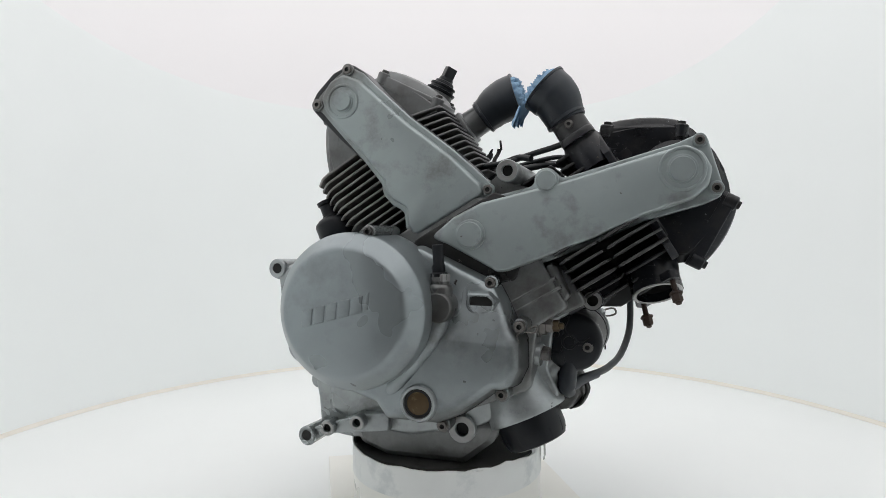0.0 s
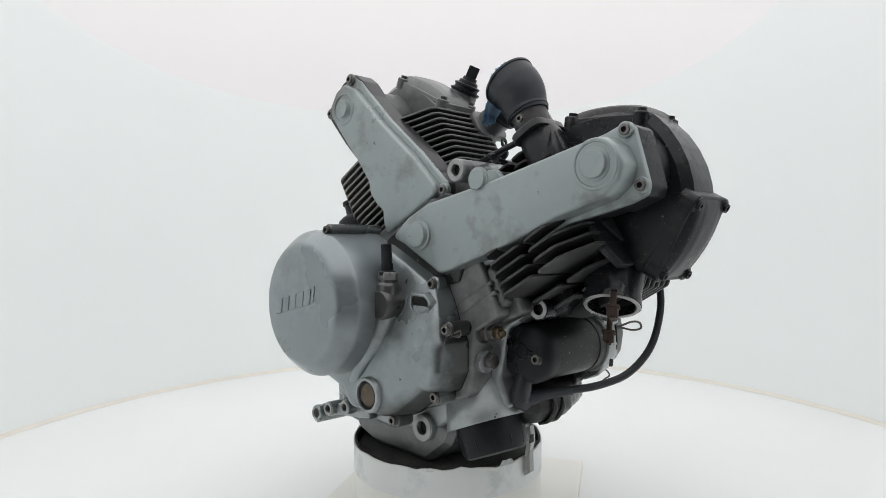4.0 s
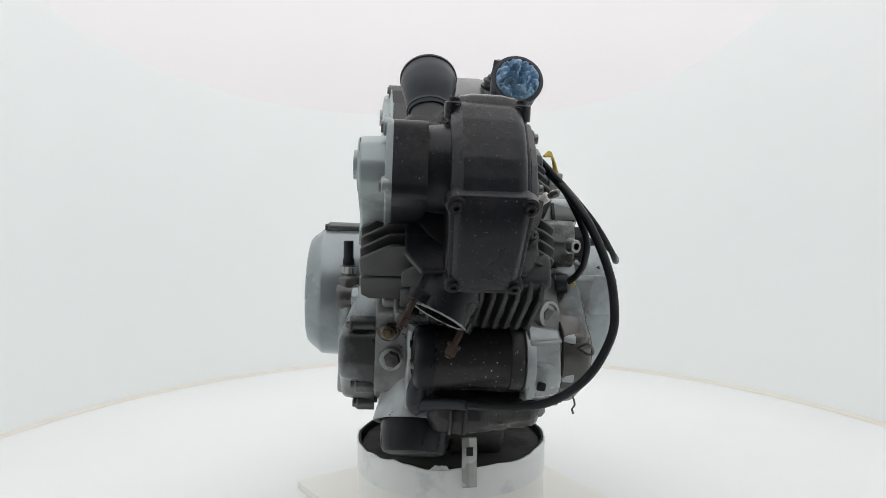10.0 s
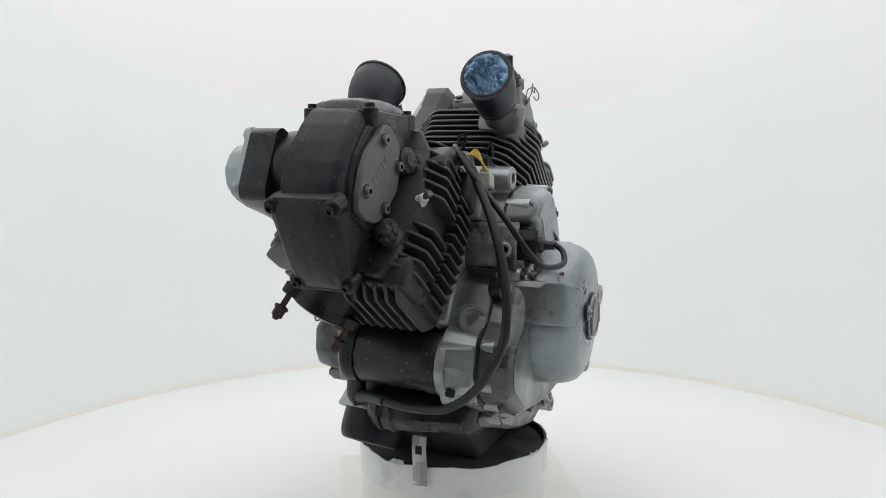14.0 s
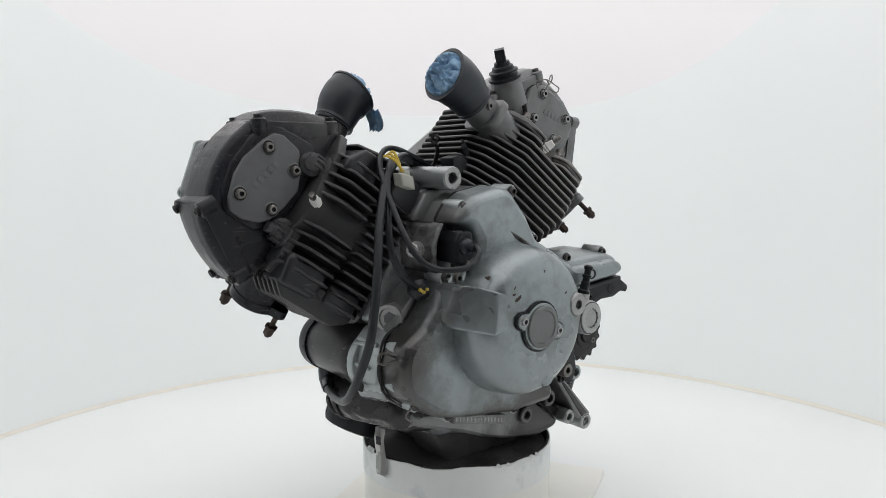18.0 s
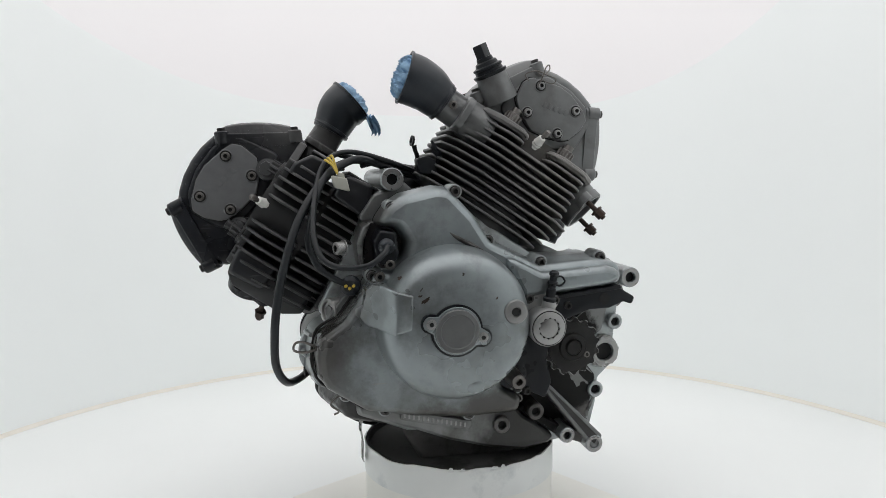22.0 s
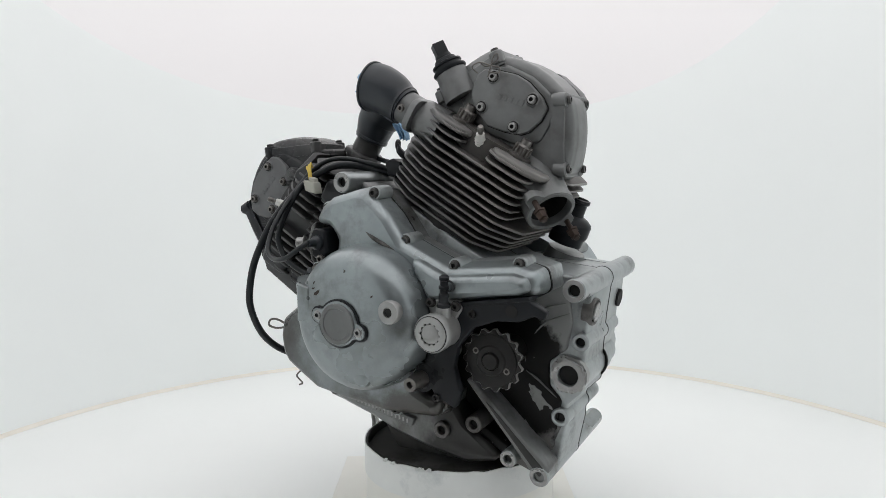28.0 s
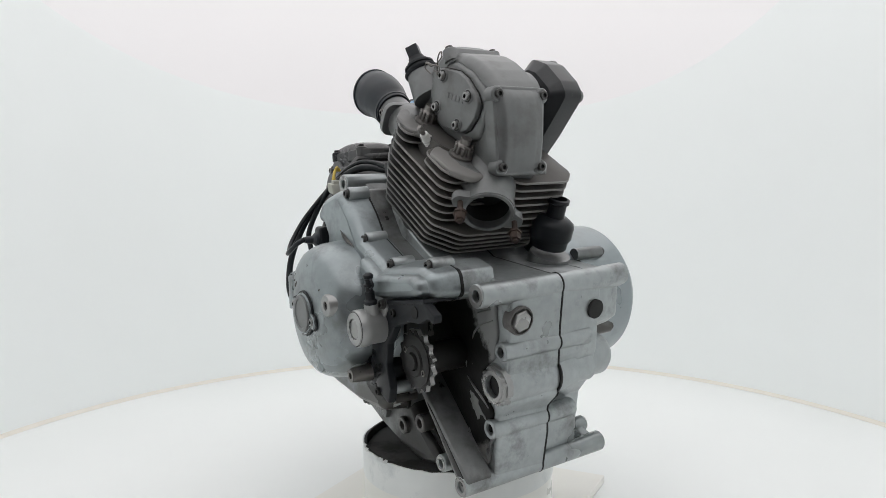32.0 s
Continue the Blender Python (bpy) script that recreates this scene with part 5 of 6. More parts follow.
def filter_bowl():
    ax = Vector((0.42, -0.05, -0.90)).normalized()
    c = Vector((0.113, -0.049, -0.207))
    part("filter_housing", lathe([(0.040, -0.095), (0.0430, -0.060), (0.0475, -0.020), (0.0530, 0.010), (0.0575, 0.028), (0.0565, 0.0305), (0.0500, 0.0295), (0.0480, 0.018)], c, ax, 48), "alloy", engine, "grey cast housing over the oil filter")
    bm = lathe([(0.0462, 0.0), (0.0456, 0.050), (0.0440, 0.062), (0.0405, 0.0695), (0.0350, 0.0715), (0.0, 0.072)], c, ax, 48)
    ob = part("oil_filter", bm, "black", engine, "glossy black oil filter")
    for a in np.linspace(0, 6.28, 13)[:-1]:
        x, y, z = frame_of(ax)
        d = x * math.cos(a) + y * math.sin(a)
        part("flute", sweep([c + d * 0.0448 + ax * 0.036, c + d * 0.0444 + ax * 0.054, c + d * 0.0425 + ax * 0.065], [0.0008, 0.0014, 0.0010], 6, 3), "black", ob)
    sw = part("oil_pressure_switch", lathe([(0.0135, 0), (0.0135, 0.010), (0.0100, 0.011), (0.0100, 0.018), (0.0075, 0.020)], (0.148, -0.090, -0.105), (1, -0.05, 0.02), 6), "steel", engine, "oil pressure switch with a brass body")
    part("brass_cap", lathe([(0.0080, 0.018), (0.0080, 0.026), (0.0060, 0.027), (0.0045, 0.027), (0.0045, 0.032), (0.002, 0.033)], (0.148, -0.090, -0.105), (1, -0.05, 0.02), 16), "brass", sw, "brass cap and terminal")
    part("boss", lathe([(0.0165, 0), (0.0160, 0.022)], (0.128, -0.090, -0.105), (1, -0.05, 0.02), 24), "alloy_dirty", engine)
    part("hex_plug", lathe([(0.0105, 0), (0.0105, 0.010), (0.0092, 0.012)], (0.150, -0.085, -0.142), (1, -0.1, -0.1), 6), "alloy_dirty", engine, "hexagon oil gallery plug")
    part("boss", lathe([(0.0155, 0), (0.0145, 0.024)], (0.128, -0.085, -0.142), (1, -0.1, -0.1), 24), "alloy", engine)
    bm = sweep([(0.126, -0.137, -0.101), (0.140, -0.138, -0.104), (0.152, -0.140, -0.100), (0.150, -0.139, -0.108), (0.134, -0.140, -0.108), (0.128, -0.142, -0.114), (0.131, -0.143, -0.122), (0.127, -0.143, -0.126)], 0.0011, 6, 6)
    part("safety_wire", bm, "wire", engine, "bent lock wire")


filter_bowl()
# ledge and ribs at the foot of the case, front
bm = lumpy(slab([(0.150, -0.176), (0.188, -0.178), (0.200, -0.187), (0.204, -0.210), (0.192, -0.226), (0.160, -0.236), (0.125, -0.236)], -0.040, 0.108, 0.012, 0.013, 0.003, back=0.010, steps=5), (((0, 1, 0), -0.046, 0.112, 24), ((0, 0, 1), -0.236, -0.176, 6)), 0.0028, 60.0)
for v in bm.verts:        # the ledge draws back towards both ends
    v.co.x -= max(0.0, v.co.y - 0.03) * 0.36 + max(0.0, -0.005 - v.co.y) * 0.40
ledge = part("front_ledge", bm, "grime", engine, "oily flaking ledge below the starter", smooth=60)
for y in (-0.012, 0.006):
    part("rib", sweep([(0.198, y, -0.186), (0.2045, y, -0.205), (0.195, y, -0.223), (0.180, y, -0.231)], [0.002, 0.0030, 0.0030, 0.002], 8, 5), "grime", ledge)

# front cylinder mounting lugs
tube_part("front_mount", (0.215, 0.0, -0.072), (0.215, -0.070, -0.072), 0.0135, 0.0068, "head", 1, "black front mounting lug with a bright face")
tube_part("front_mount", (0.215, 0.0, -0.072), (0.215, 0.065, -0.072), 0.0135, 0.0068, "head", 1, "black front mounting lug with a bright face")
poly_slab("front_mount_web", [(0.178, -0.068), (0.200, -0.086), (0.226, -0.082), (0.252, -0.056), (0.240, -0.030), (0.190, -0.040)], -0.052, 0.052, "head", 0.008, 0.006, back=0.006)
# smooth side shields on the front cylinder's left and right
part("fin_shield", slab([(0.060, 0.210), (0.098, 0.212), (0.100, 0.262), (0.062, 0.268)], 0.03, 0.078, 0.008, 0.006, plane=lambda a, y, b: seat(FRONT, b, a, y)), "housing", engine, "smooth black shield on the front cylinder")
part("fin_shield", slab([(0.064, 0.150), (0.096, 0.152), (0.098, 0.200), (0.068, 0.200)], 0.03, 0.074, 0.008, 0.006, plane=lambda a, y, b: seat(FRONT, b, a, y)), "housing", engine, "smooth black shield on the front cylinder")
part("fin_shield", slab([(-0.098, 0.160), (-0.060, 0.148), (-0.054, 0.152), (-0.058, 0.199), (-0.092, 0.199)], 0.03, 0.0870, 0.006, 0.005, plane=lambda a, y, b: seat(FRONT, b, a, y)), "housing", engine, "smooth black shield on the front cylinder")
part("fin_shield", slab([(-0.094, 0.222), (-0.056, 0.216), (-0.054, 0.264), (-0.068, 0.264), (-0.090, 0.250)], 0.02, 0.0810, 0.006, 0.005, plane=lambda a, y, b: seat(FRONT, b, a, y)), "housing", engine, "smooth black shield on the front cylinder")
part("stud_tower", lathe([(0.0165, 0), (0.0155, 0.022), (0.0110, 0.024), (0.0095, 0.028), (0.0, 0.029)], (0.296, 0.030, 0.030), (0.35, 1, 0.1), 20), "head", engine)
part("stud_tower", lathe([(0.0155, 0), (0.0145, 0.018), (0.0100, 0.020), (0.0090, 0.023), (0.0, 0.024)], (0.262, 0.035, 0.108), (0.2, 1, 0.15), 20), "head", engine)


# ---- oil filler cap, temperature sensor ----
cap_ax = Vector((-0.42, 0.0, 1.0)).normalized()
part("breather", lathe([(0.0250, 0), (0.0255, 0.010), (0.0270, 0.012), (0.0285, 0.016), (0.0285, 0.031), (0.0270, 0.035), (0.0200, 0.040), (0.0130, 0.0425), (0.0120, 0.046), (0.0118, 0.060), (0.0142, 0.0615), (0.0142, 0.0665), (0.0110, 0.0675), (0.0100, 0.058)], (-0.1605, -0.049, 0.002), cap_ax, 36), "black", engine, "black plastic crankcase breather with a spigot")
part("filler_neck", lathe([(0.030, 0), (0.028, 0.018), (0.027, 0.022)], (-0.155, -0.050, -0.030), cap_ax, 32), "alloy_mid", engine)
tb = Vector((-0.0438, 0.0612, 0.2350))
ta = Vector((0.46, 0.10, 1.0)).normalized()
ts = part("temperature_sensor", lathe([(0.0225, 0.008), (0.0240, 0.010), (0.0240, 0.0125), (0.0200, 0.0135), (0.0195, 0.0180), (0.0212, 0.0190), (0.0210, 0.0215), (0.0165, 0.0230), (0.0150, 0.0275), (0.0120, 0.029), (0.0110, 0.034)], tb, ta, 28), "black", engine, "black rubber-capped sensor")
part("connector", slab([(-0.0085, -0.0070), (0.0085, -0.0070), (0.0085, 0.0070), (-0.0085, 0.0070)], 0.030, 0.052, 0.0012, 0.001, plane=lambda a, y, b: tb + ta * y + frame_of(ta)[0] * a + frame_of(ta)[1] * b), "black", ts, "small two-pin socket")
part("collar", lathe([(0.0250, -0.030), (0.0225, 0.000), (0.0215, 0.009)], tb, ta, 28), "head_v", ts)
bm = sweep([(-0.104, 0.079, 0.228), (-0.110, 0.082, 0.240), (-0.114, 0.082, 0.252), (-0.119, 0.081, 0.256), (-0.120, 0.081, 0.250), (-0.114, 0.083, 0.244), (-0.106, 0.088, 0.240), (-0.098, 0.090, 0.246)], 0.0009, 6, 6)
part("safety_wire", sweep([(-0.090, 0.080, 0.234), (-0.084, 0.084, 0.242), (-0.098, 0.090, 0.246), (-0.114, 0.092, 0.240), (-0.126, 0.090, 0.236), (-0.122, 0.088, 0.230), (-0.108, 0.086, 0.234)], 0.0009, 6, 6), "wire", engine, "bent lock wire on the cam plate")
part("safety_wire", bm, "wire", engine, "bent lock wire on the cam plate")


# ---- left rear: sprocket, clutch slave cylinder, guard ----
def sprocket():
    c = Vector((-0.134, 0, -0.127))
    bm = bmesh.new()
    n = 15
    pts = []
    for i in range(n):
        a0 = 2 * math.pi * i / n
        for da, r in ((0.0, 0.0396), (0.05, 0.0393), (0.11, 0.0366), (0.16, 0.0352), (0.21, 0.0347), (0.27, 0.0352), (0.32, 0.0366), (0.38, 0.0393)):
            pts.append(Vector((r * math.cos(a0 + da), r * math.sin(a0 + da))))
    hole = [p.normalized() * 0.010 for p in pts]
    ring = lambda L, y: [(c.x + p.x, y, c.z + p.y) for p in L]
    rings_to(bm, [ring(pts, 0.144), ring(pts, 0.150), ring(hole, 0.150), ring(hole, 0.144), ring(pts, 0.144)], False, False)
    bmesh.ops.remove_doubles(bm, verts=bm.verts[:], dist=1e-6)
    sp = part("sprocket", bm, "dark_steel", engine, "oily black toothed output sprocket")
    bm = bmesh.new()
    wide = [p * 1.022 for p in pts]
    rings_to(bm, [ring(wide, 0.1435), ring(wide, 0.1492), ring(hole, 0.1492), ring(hole, 0.1435), ring(wide, 0.1435)], False, False)
    bmesh.ops.remove_doubles(bm, verts=bm.verts[:], dist=1e-6)
    part("tooth_ring", bm, "machined", sp, "bright worn tooth edges")
    part("web", lathe([(0.0335, 0.1495), (0.0335, 0.1512), (0.0320, 0.1518), (0.020, 0.1518)], (c.x, 0, c.z), (0, 1, 0), 36), "dark_steel", sp, "black oily face")
    part("hub", lathe([(0.020, 0.08), (0.020, 0.152), (0.018, 0.154), (0.012, 0.154), (0.011, 0.150)], (c.x, 0, c.z), (0, 1, 0), 28), "dark_steel", sp)
    part("shaft", lathe([(0.011, 0.08), (0.0105, 0.1555), (0.0095, 0.157), (0.0, 0.157)], (c.x, 0, c.z), (0, 1, 0), 20), "dark_steel", sp)
    for a in (0.5, 3.64):
        bolt((c.x + 0.0235 * math.cos(a), 0.150, c.z + 0.0235 * math.sin(a)), (0, 1, 0), 0.0042, sp, "steel", 0.6)
    poly_slab("sprocket_recess", [(-0.060, -0.030), (-0.196, -0.026), (-0.212, -0.048), (-0.216, -0.088), (-0.208, -0.122), (-0.184, -0.140), (-0.184, -0.172), (-0.200, -0.190), (-0.186, -0.262), (-0.120, -0.262), (-0.060, -0.205), (-0.045, -0.150)], 0.070, 0.0850, "grease", 0.010, 0.003, label="greasy black recess behind the sprocket")


sprocket()
rnd_worn = random.Random(21)


def worn_patch(loop, y, mat, label):
    """A thin irregular patch of bare metal on the recess wall."""
    pts = []
    for a, b in zip(loop, loop[1:] + loop[:1]):
        for k_ in range(4):
            f_ = k_ / 4
            pts.append(Vector((a[0] + (b[0] - a[0]) * f_ + rnd_worn.uniform(-0.0018, 0.0018), a[1] + (b[1] - a[1]) * f_ + rnd_worn.uniform(-0.0018, 0.0018))))
    bm = bmesh.new()
    rings_to(bm, [[(p.x, y - 0.002, p.y) for p in pts], [(p.x, y + 0.0006, p.y) for p in pts]])
    return part("bare_patch", bm, mat, engine, label)


worn_patch([(-0.156, -0.172), (-0.171, -0.178), (-0.176, -0.188), (-0.189, -0.202), (-0.176, -0.199), (-0.172, -0.206), (-0.164, -0.196), (-0.158, -0.186)], 0.0850, "alloy_oily", "scuffed bare metal in the greasy recess")
worn_patch([(-0.184, -0.246), (-0.194, -0.226), (-0.200, -0.222), (-0.189, -0.254)], 0.0850, "alloy_oily", "scuffed bare metal in the greasy recess")
for pts_, r_ in (([(-0.153, 0.086, -0.154), (-0.170, 0.088, -0.164), (-0.183, 0.086, -0.176), (-0.194, 0.085, -0.186)], 0.0022), ([(-0.150, 0.085, -0.222), (-0.160, 0.087, -0.235), (-0.174, 0.087, -0.245), (-0.188, 0.086, -0.256)], 0.0020),
                 ([(-0.176, 0.085, -0.071), (-0.190, 0.087, -0.066), (-0.208, 0.086, -0.062)], 0.0020), ([(-0.164, 0.084, -0.106), (-0.176, 0.088, -0.093), (-0.190, 0.089, -0.083), (-0.214, 0.088, -0.074)], 0.0018), ([(-0.150, 0.085, -0.126), (-0.153, 0.087, -0.142)], 0.0016)):
    part("worn_ridge", sweep(pts_, [r_ * 0.3, r_ * 0.7, r_ * 0.6, r_ * 0.3], 8, 6), "alloy_mid", engine, "ridge of the casting worn bright")
gd = part("chain_guard", slab([(-0.060, -0.056), (-0.098, -0.056), (-0.190, -0.044), (-0.214, -0.058), (-0.211, -0.068), (-0.198, -0.064), (-0.178, -0.072), (-0.150, -0.073), (-0.118, -0.084), (-0.096, -0.110), (-0.090, -0.136), (-0.098, -0.168), (-0.090, -0.190), (-0.062, -0.176), (-0.044, -0.150), (-0.055, -0.100)], 0.158, 0.168, 0.004, 0.002), "black", engine, "black plastic chain guard plate")
part("guard_hole", lathe([(0.0075, 0), (0.0075, 0.0008), (0.0045, 0.0008)], (-0.170, 0.1682, -0.059), (0, 1, 0), 18), "hole", gd)
part("guard_flange", slab([(-0.060, -0.053), (-0.098, -0.053), (-0.192, -0.041), (-0.194, -0.046), (-0.098, -0.058), (-0.060, -0.058)], 0.12, 0.169, 0.001, 0.001), "black", gd)
bolt((-0.064, 0.166, -0.178), (0, 1, 0), 0.0052, gd, "dark_steel")
bolt((-0.118, 0.166, -0.066), (0, 1, 0), 0.0052, gd, "dark_steel")


def slave():
    c = Vector((-0.079, 0, -0.087))
    sl = part("clutch_cylinder", lathe([(0.0225, 0.150), (0.0225, 0.188), (0.0240, 0.190), (0.0240, 0.2015), (0.0228, 0.2035), (0.0150, 0.2035), (0.0120, 0.2005), (0.0, 0.2005)], (c.x, 0, c.z), (0, 1, 0), 36), "silver", engine, "bright silver clutch slave cylinder")
    bm = bmesh.new()
    ringy = lambda rs_, y_: [(c.x + r_ * math.cos(2 * math.pi * k_ / 48), y_, c.z + r_ * math.sin(2 * math.pi * k_ / 48)) for k_, r_ in enumerate(rs_)]
    star = [0.0140 if k_ % 4 in (0, 1) else 0.0123 for k_ in range(48)]
    rings_to(bm, [ringy([0.0215] * 48, 0.2025), ringy([0.0208] * 48, 0.2052), ringy([0.0195] * 48, 0.2058), ringy(star, 0.2058), ringy(star, 0.2018), ringy([r_ - 0.003 for r_ in star], 0.2015)], False, True)
    part("serrated_ring", bm, "silver", sl, "bright ring with a serrated recess", smooth=30)
    part("recess_floor", lathe([(0.0122, 0.2020), (0.0122, 0.2042), (0.0095, 0.2050), (0.0, 0.2052)], (c.x, 0, c.z), (0, 1, 0), 32), "machined", sl, "bright worn floor of the recess")
    part("groove", lathe([(0.0222, 0.2030), (0.0222, 0.2038), (0.0212, 0.2039)], (c.x, 0, c.z), (0, 1, 0), 40), "dark_steel", sl, "thin dark groove")
    part("flange", slab([(-0.055, -0.052), (-0.062, -0.046), (-0.100, -0.050), (-0.106, -0.060), (-0.094, -0.078), (-0.064, -0.080)], 0.150, 0.172, 0.006, 0.002), "silver", sl)
    for x, z in ((-0.063, -0.054), (-0.098, -0.057)):
        bolt((x, 0.171, z), (0, 1, 0), 0.0056, sl)
    ax = Vector((-0.12, 0.1, 1)).normalized()
    nb = part("bleed_nipple", lathe([(0.0085, 0), (0.0085, 0.018), (0.0062, 0.020), (0.0062, 0.030), (0.0050, 0.031), (0.0050, 0.036), (0.0065, 0.037), (0.0065, 0.040), (0.0048, 0.041), (0.0048, 0.047), (0.0062, 0.048), (0.0062, 0.052), (0.0035, 0.054)], (-0.085, 0.182, -0.070), ax, 18), "black", engine, "black capped bleed nipple")
    part("spout", lathe([(0.0095, -0.01), (0.0090, 0.014)], (-0.085, 0.182, -0.070), ax, 18), "silver", nb)
    part("cap_loop", sweep([(-0.090, 0.186, -0.026), (-0.100, 0.188, -0.024), (-0.105, 0.188, -0.031), (-0.098, 0.188, -0.036), (-0.090, 0.186, -0.033)], 0.0013, 6, 5), "black", nb)


slave()
sh = part("gear_shaft", lathe([(0.0150, 0.12), (0.0150, 0.165), (0.0115, 0.167), (0.0100, 0.192), (0.0090, 0.198), (0.0045, 0.198), (0.0040, 0.190)], (-0.043, 0, -0.156), (0, 1, 0), 24), "steel", engine, "steel gear-change shaft end in a dark seal")
part("seal", lathe([(0.0195, 0.12), (0.0195, 0.168), (0.0150, 0.169)], (-0.043, 0, -0.154), (0, 1, 0), 24), "black", sh, "black seal")
tube_part("small_lug", (-0.060, 0.11, -0.196), (-0.060, 0.146, -0.196), 0.0060, 0.0032, "steel")

# crust of bare metal round the swingarm pivot's worn end
for k, (r0, r1, y) in enumerate(((0.0195, 0.0245, 0.0835), (0.0190, 0.0222, 0.0880))):
    bm = bmesh.new()
    ring_ = []
    for j in range(48):
        a = 2 * math.pi * j / 48
        w_ = r1 + 0.0035 * noise.noise((3 * math.cos(a), 3 * math.sin(a), k * 5.0)) + 0.0018 * noise.noise((9 * math.cos(a), 9 * math.sin(a), k * 5.0))
        ring_.append((math.cos(a), math.sin(a), w_))
    loops_ = [[(-0.211 + c_ * r_, y_, -0.154 + s_ * r_) for c_, s_, r_ in L_] for L_, y_ in (([(c_, s_, w_) for c_, s_, w_ in ring_], y - 0.006), ([(c_, s_, w_ - 0.0008) for c_, s_, w_ in ring_], y + 0.0022), ([(c_, s_, r0) for c_, s_, w_ in ring_], y + 0.0026), ([(c_, s_, r0) for c_, s_, w_ in ring_], y - 0.006))]
    rings_to(bm, loops_, False, False)
    part("worn_crust", bm, "machined", engine, "bright flaking crust round the swingarm pivot")

# diagonal arm to the lower rear lug
poly_slab("rear_arm", [(-0.082, -0.166), (-0.088, -0.162), (-0.196, -0.268), (-0.190, -0.288), (-0.182, -0.288)], 0.086, 0.122, "alloy_mid", 0.004, 0.003, 0, "greasy cast arm down to the lower rear lug")
# dark plate puts the shade of the arm's left face into colour
poly_slab("arm_face", [(-0.090, -0.168), (-0.189, -0.268), (-0.184, -0.281)], 0.119, 0.1232, "grime", 0.003, 0.001, 0, "flank of the arm, painted dark for its shade")
poly_slab("lug_web", [(-0.090, -0.218), (-0.100, -0.232), (-0.140, -0.256), (-0.186, -0.272), (-0.184, -0.288), (-0.138, -0.272), (-0.090, -0.240), (-0.044, -0.250), (-0.040, -0.232)], 0.080, 0.108, "grease", 0.004, 0.003)
part("rear_plug", lathe([(0.0180, -0.012), (0.0180, 0.0005), (0.0170, 0.0020), (0.0155, 0.0020), (0.0145, -0.001)], (-0.2392, 0.066, -0.074), (-1, 0.02, -0.16), 28), "alloy_dirty", engine, "dark ring round the rear plug")
part("rear_plug_head", lathe([(0.0135, -0.003), (0.0135, 0.0030), (0.0120, 0.0042), (0.0, 0.0042)], (-0.2392, 0.066, -0.074), (-1, 0.02, -0.16), 6), "machined", engine, "bright hexagon plug")
# black disc on the case paints the shade of a threaded hole
part("rear_hole", lathe([(0.0125, -0.004), (0.0125, 0.0014), (0.0118, 0.0016), (0.0, 0.0016)], (-0.2376, -0.057, -0.077), (-1, 0, -0.16), 26), "hole", engine, "black disc painting the shade of a threaded hole")


# ---- pickup, cables and connectors on the left ----
pk = part("pickup_sensor", slab([(0.108, 0.034), (0.128, 0.036), (0.136, 0.022), (0.132, -0.004), (0.116, -0.010), (0.104, 0.004)], 0.125, 0.166, 0.006, 0.004), "black", engine, "black crank pickup in a dark recess")
bolt((0.116, 0.164, -0.006), (0, 1, 0), 0.0055, pk, "steel")
bolt((0.128, 0.160, -0.022), (0, 1, 0), 0.0055, engine, "steel")
part("sleeve", lathe([(0.0110, 0), (0.0100, 0.010), (0.0060, 0.014), (0.0050, 0.026)], (0.120, 0.160, 0.016), (0.05, 1, 0.02), 18), "rubber", pk)
CABLES = [
    ("starter_cable", [(0.192, -0.034, -0.190), (0.214, 0.004, -0.183), (0.230, 0.050, -0.180), (0.245, 0.100, -0.168), (0.256, 0.140, -0.135), (0.256, 0.165, -0.088), (0.252, 0.168, -0.050), (0.243, 0.160, -0.006), (0.224, 0.136, 0.050), (0.190, 0.101, 0.100), (0.150, 0.075, 0.124), (0.115, 0.045, 0.118), (0.085, 0.020, 0.108), (0.050, 0.012, 0.100)], 0.0052, "cable", "thick black starter cable looping round the left side"),
    ("pickup_cable", [(0.060, 0.030, 0.108), (0.100, 0.045, 0.122), (0.150, 0.060, 0.134), (0.180, 0.075, 0.128), (0.198, 0.098, 0.104), (0.208, 0.148, 0.049), (0.203, 0.176, 0.012), (0.184, 0.190, -0.004), (0.149, 0.203, -0.003), (0.128, 0.198, 0.010), (0.121, 0.186, 0.018)], 0.0036, "cable", "thin black pickup cable"),
    ("alternator_cable", [(0.070, 0.030, 0.106), (0.120, 0.050, 0.120), (0.165, 0.075, 0.120), (0.195, 0.108, 0.094), (0.214, 0.140, 0.030), (0.206, 0.144, -0.004), (0.189, 0.141, -0.022), (0.166, 0.134, -0.036)], 0.0042, "cable", "black alternator cable"),
    ("breather_hose", [(0.130, -0.06, 0.118), (0.110, -0.045, 0.122), (0.085, -0.025, 0.118), (0.050, 0.0, 0.112)], 0.0045, "cable", "black hose between the cylinders"),
    ("spare_cable", [(0.205, -0.070, 0.150), (0.170, -0.060, 0.136), (0.130, -0.050, 0.126), (0.090, -0.040, 0.116), (0.050, -0.03, 0.112)], 0.0040, "cable", "black hose between the cylinders"),
]
for nm, pts, r, mt, lb in CABLES:
    part(nm, sweep(pts, r, 12, 8), mt, engine, lb)
part("cable_boot", sweep([(0.184, -0.046, -0.192), (0.200, -0.020, -0.186), (0.216, 0.006, -0.183)], [0.0095, 0.0070, 0.0062], 14, 5), "rubber", engine, "rubber boot on the starter cable")
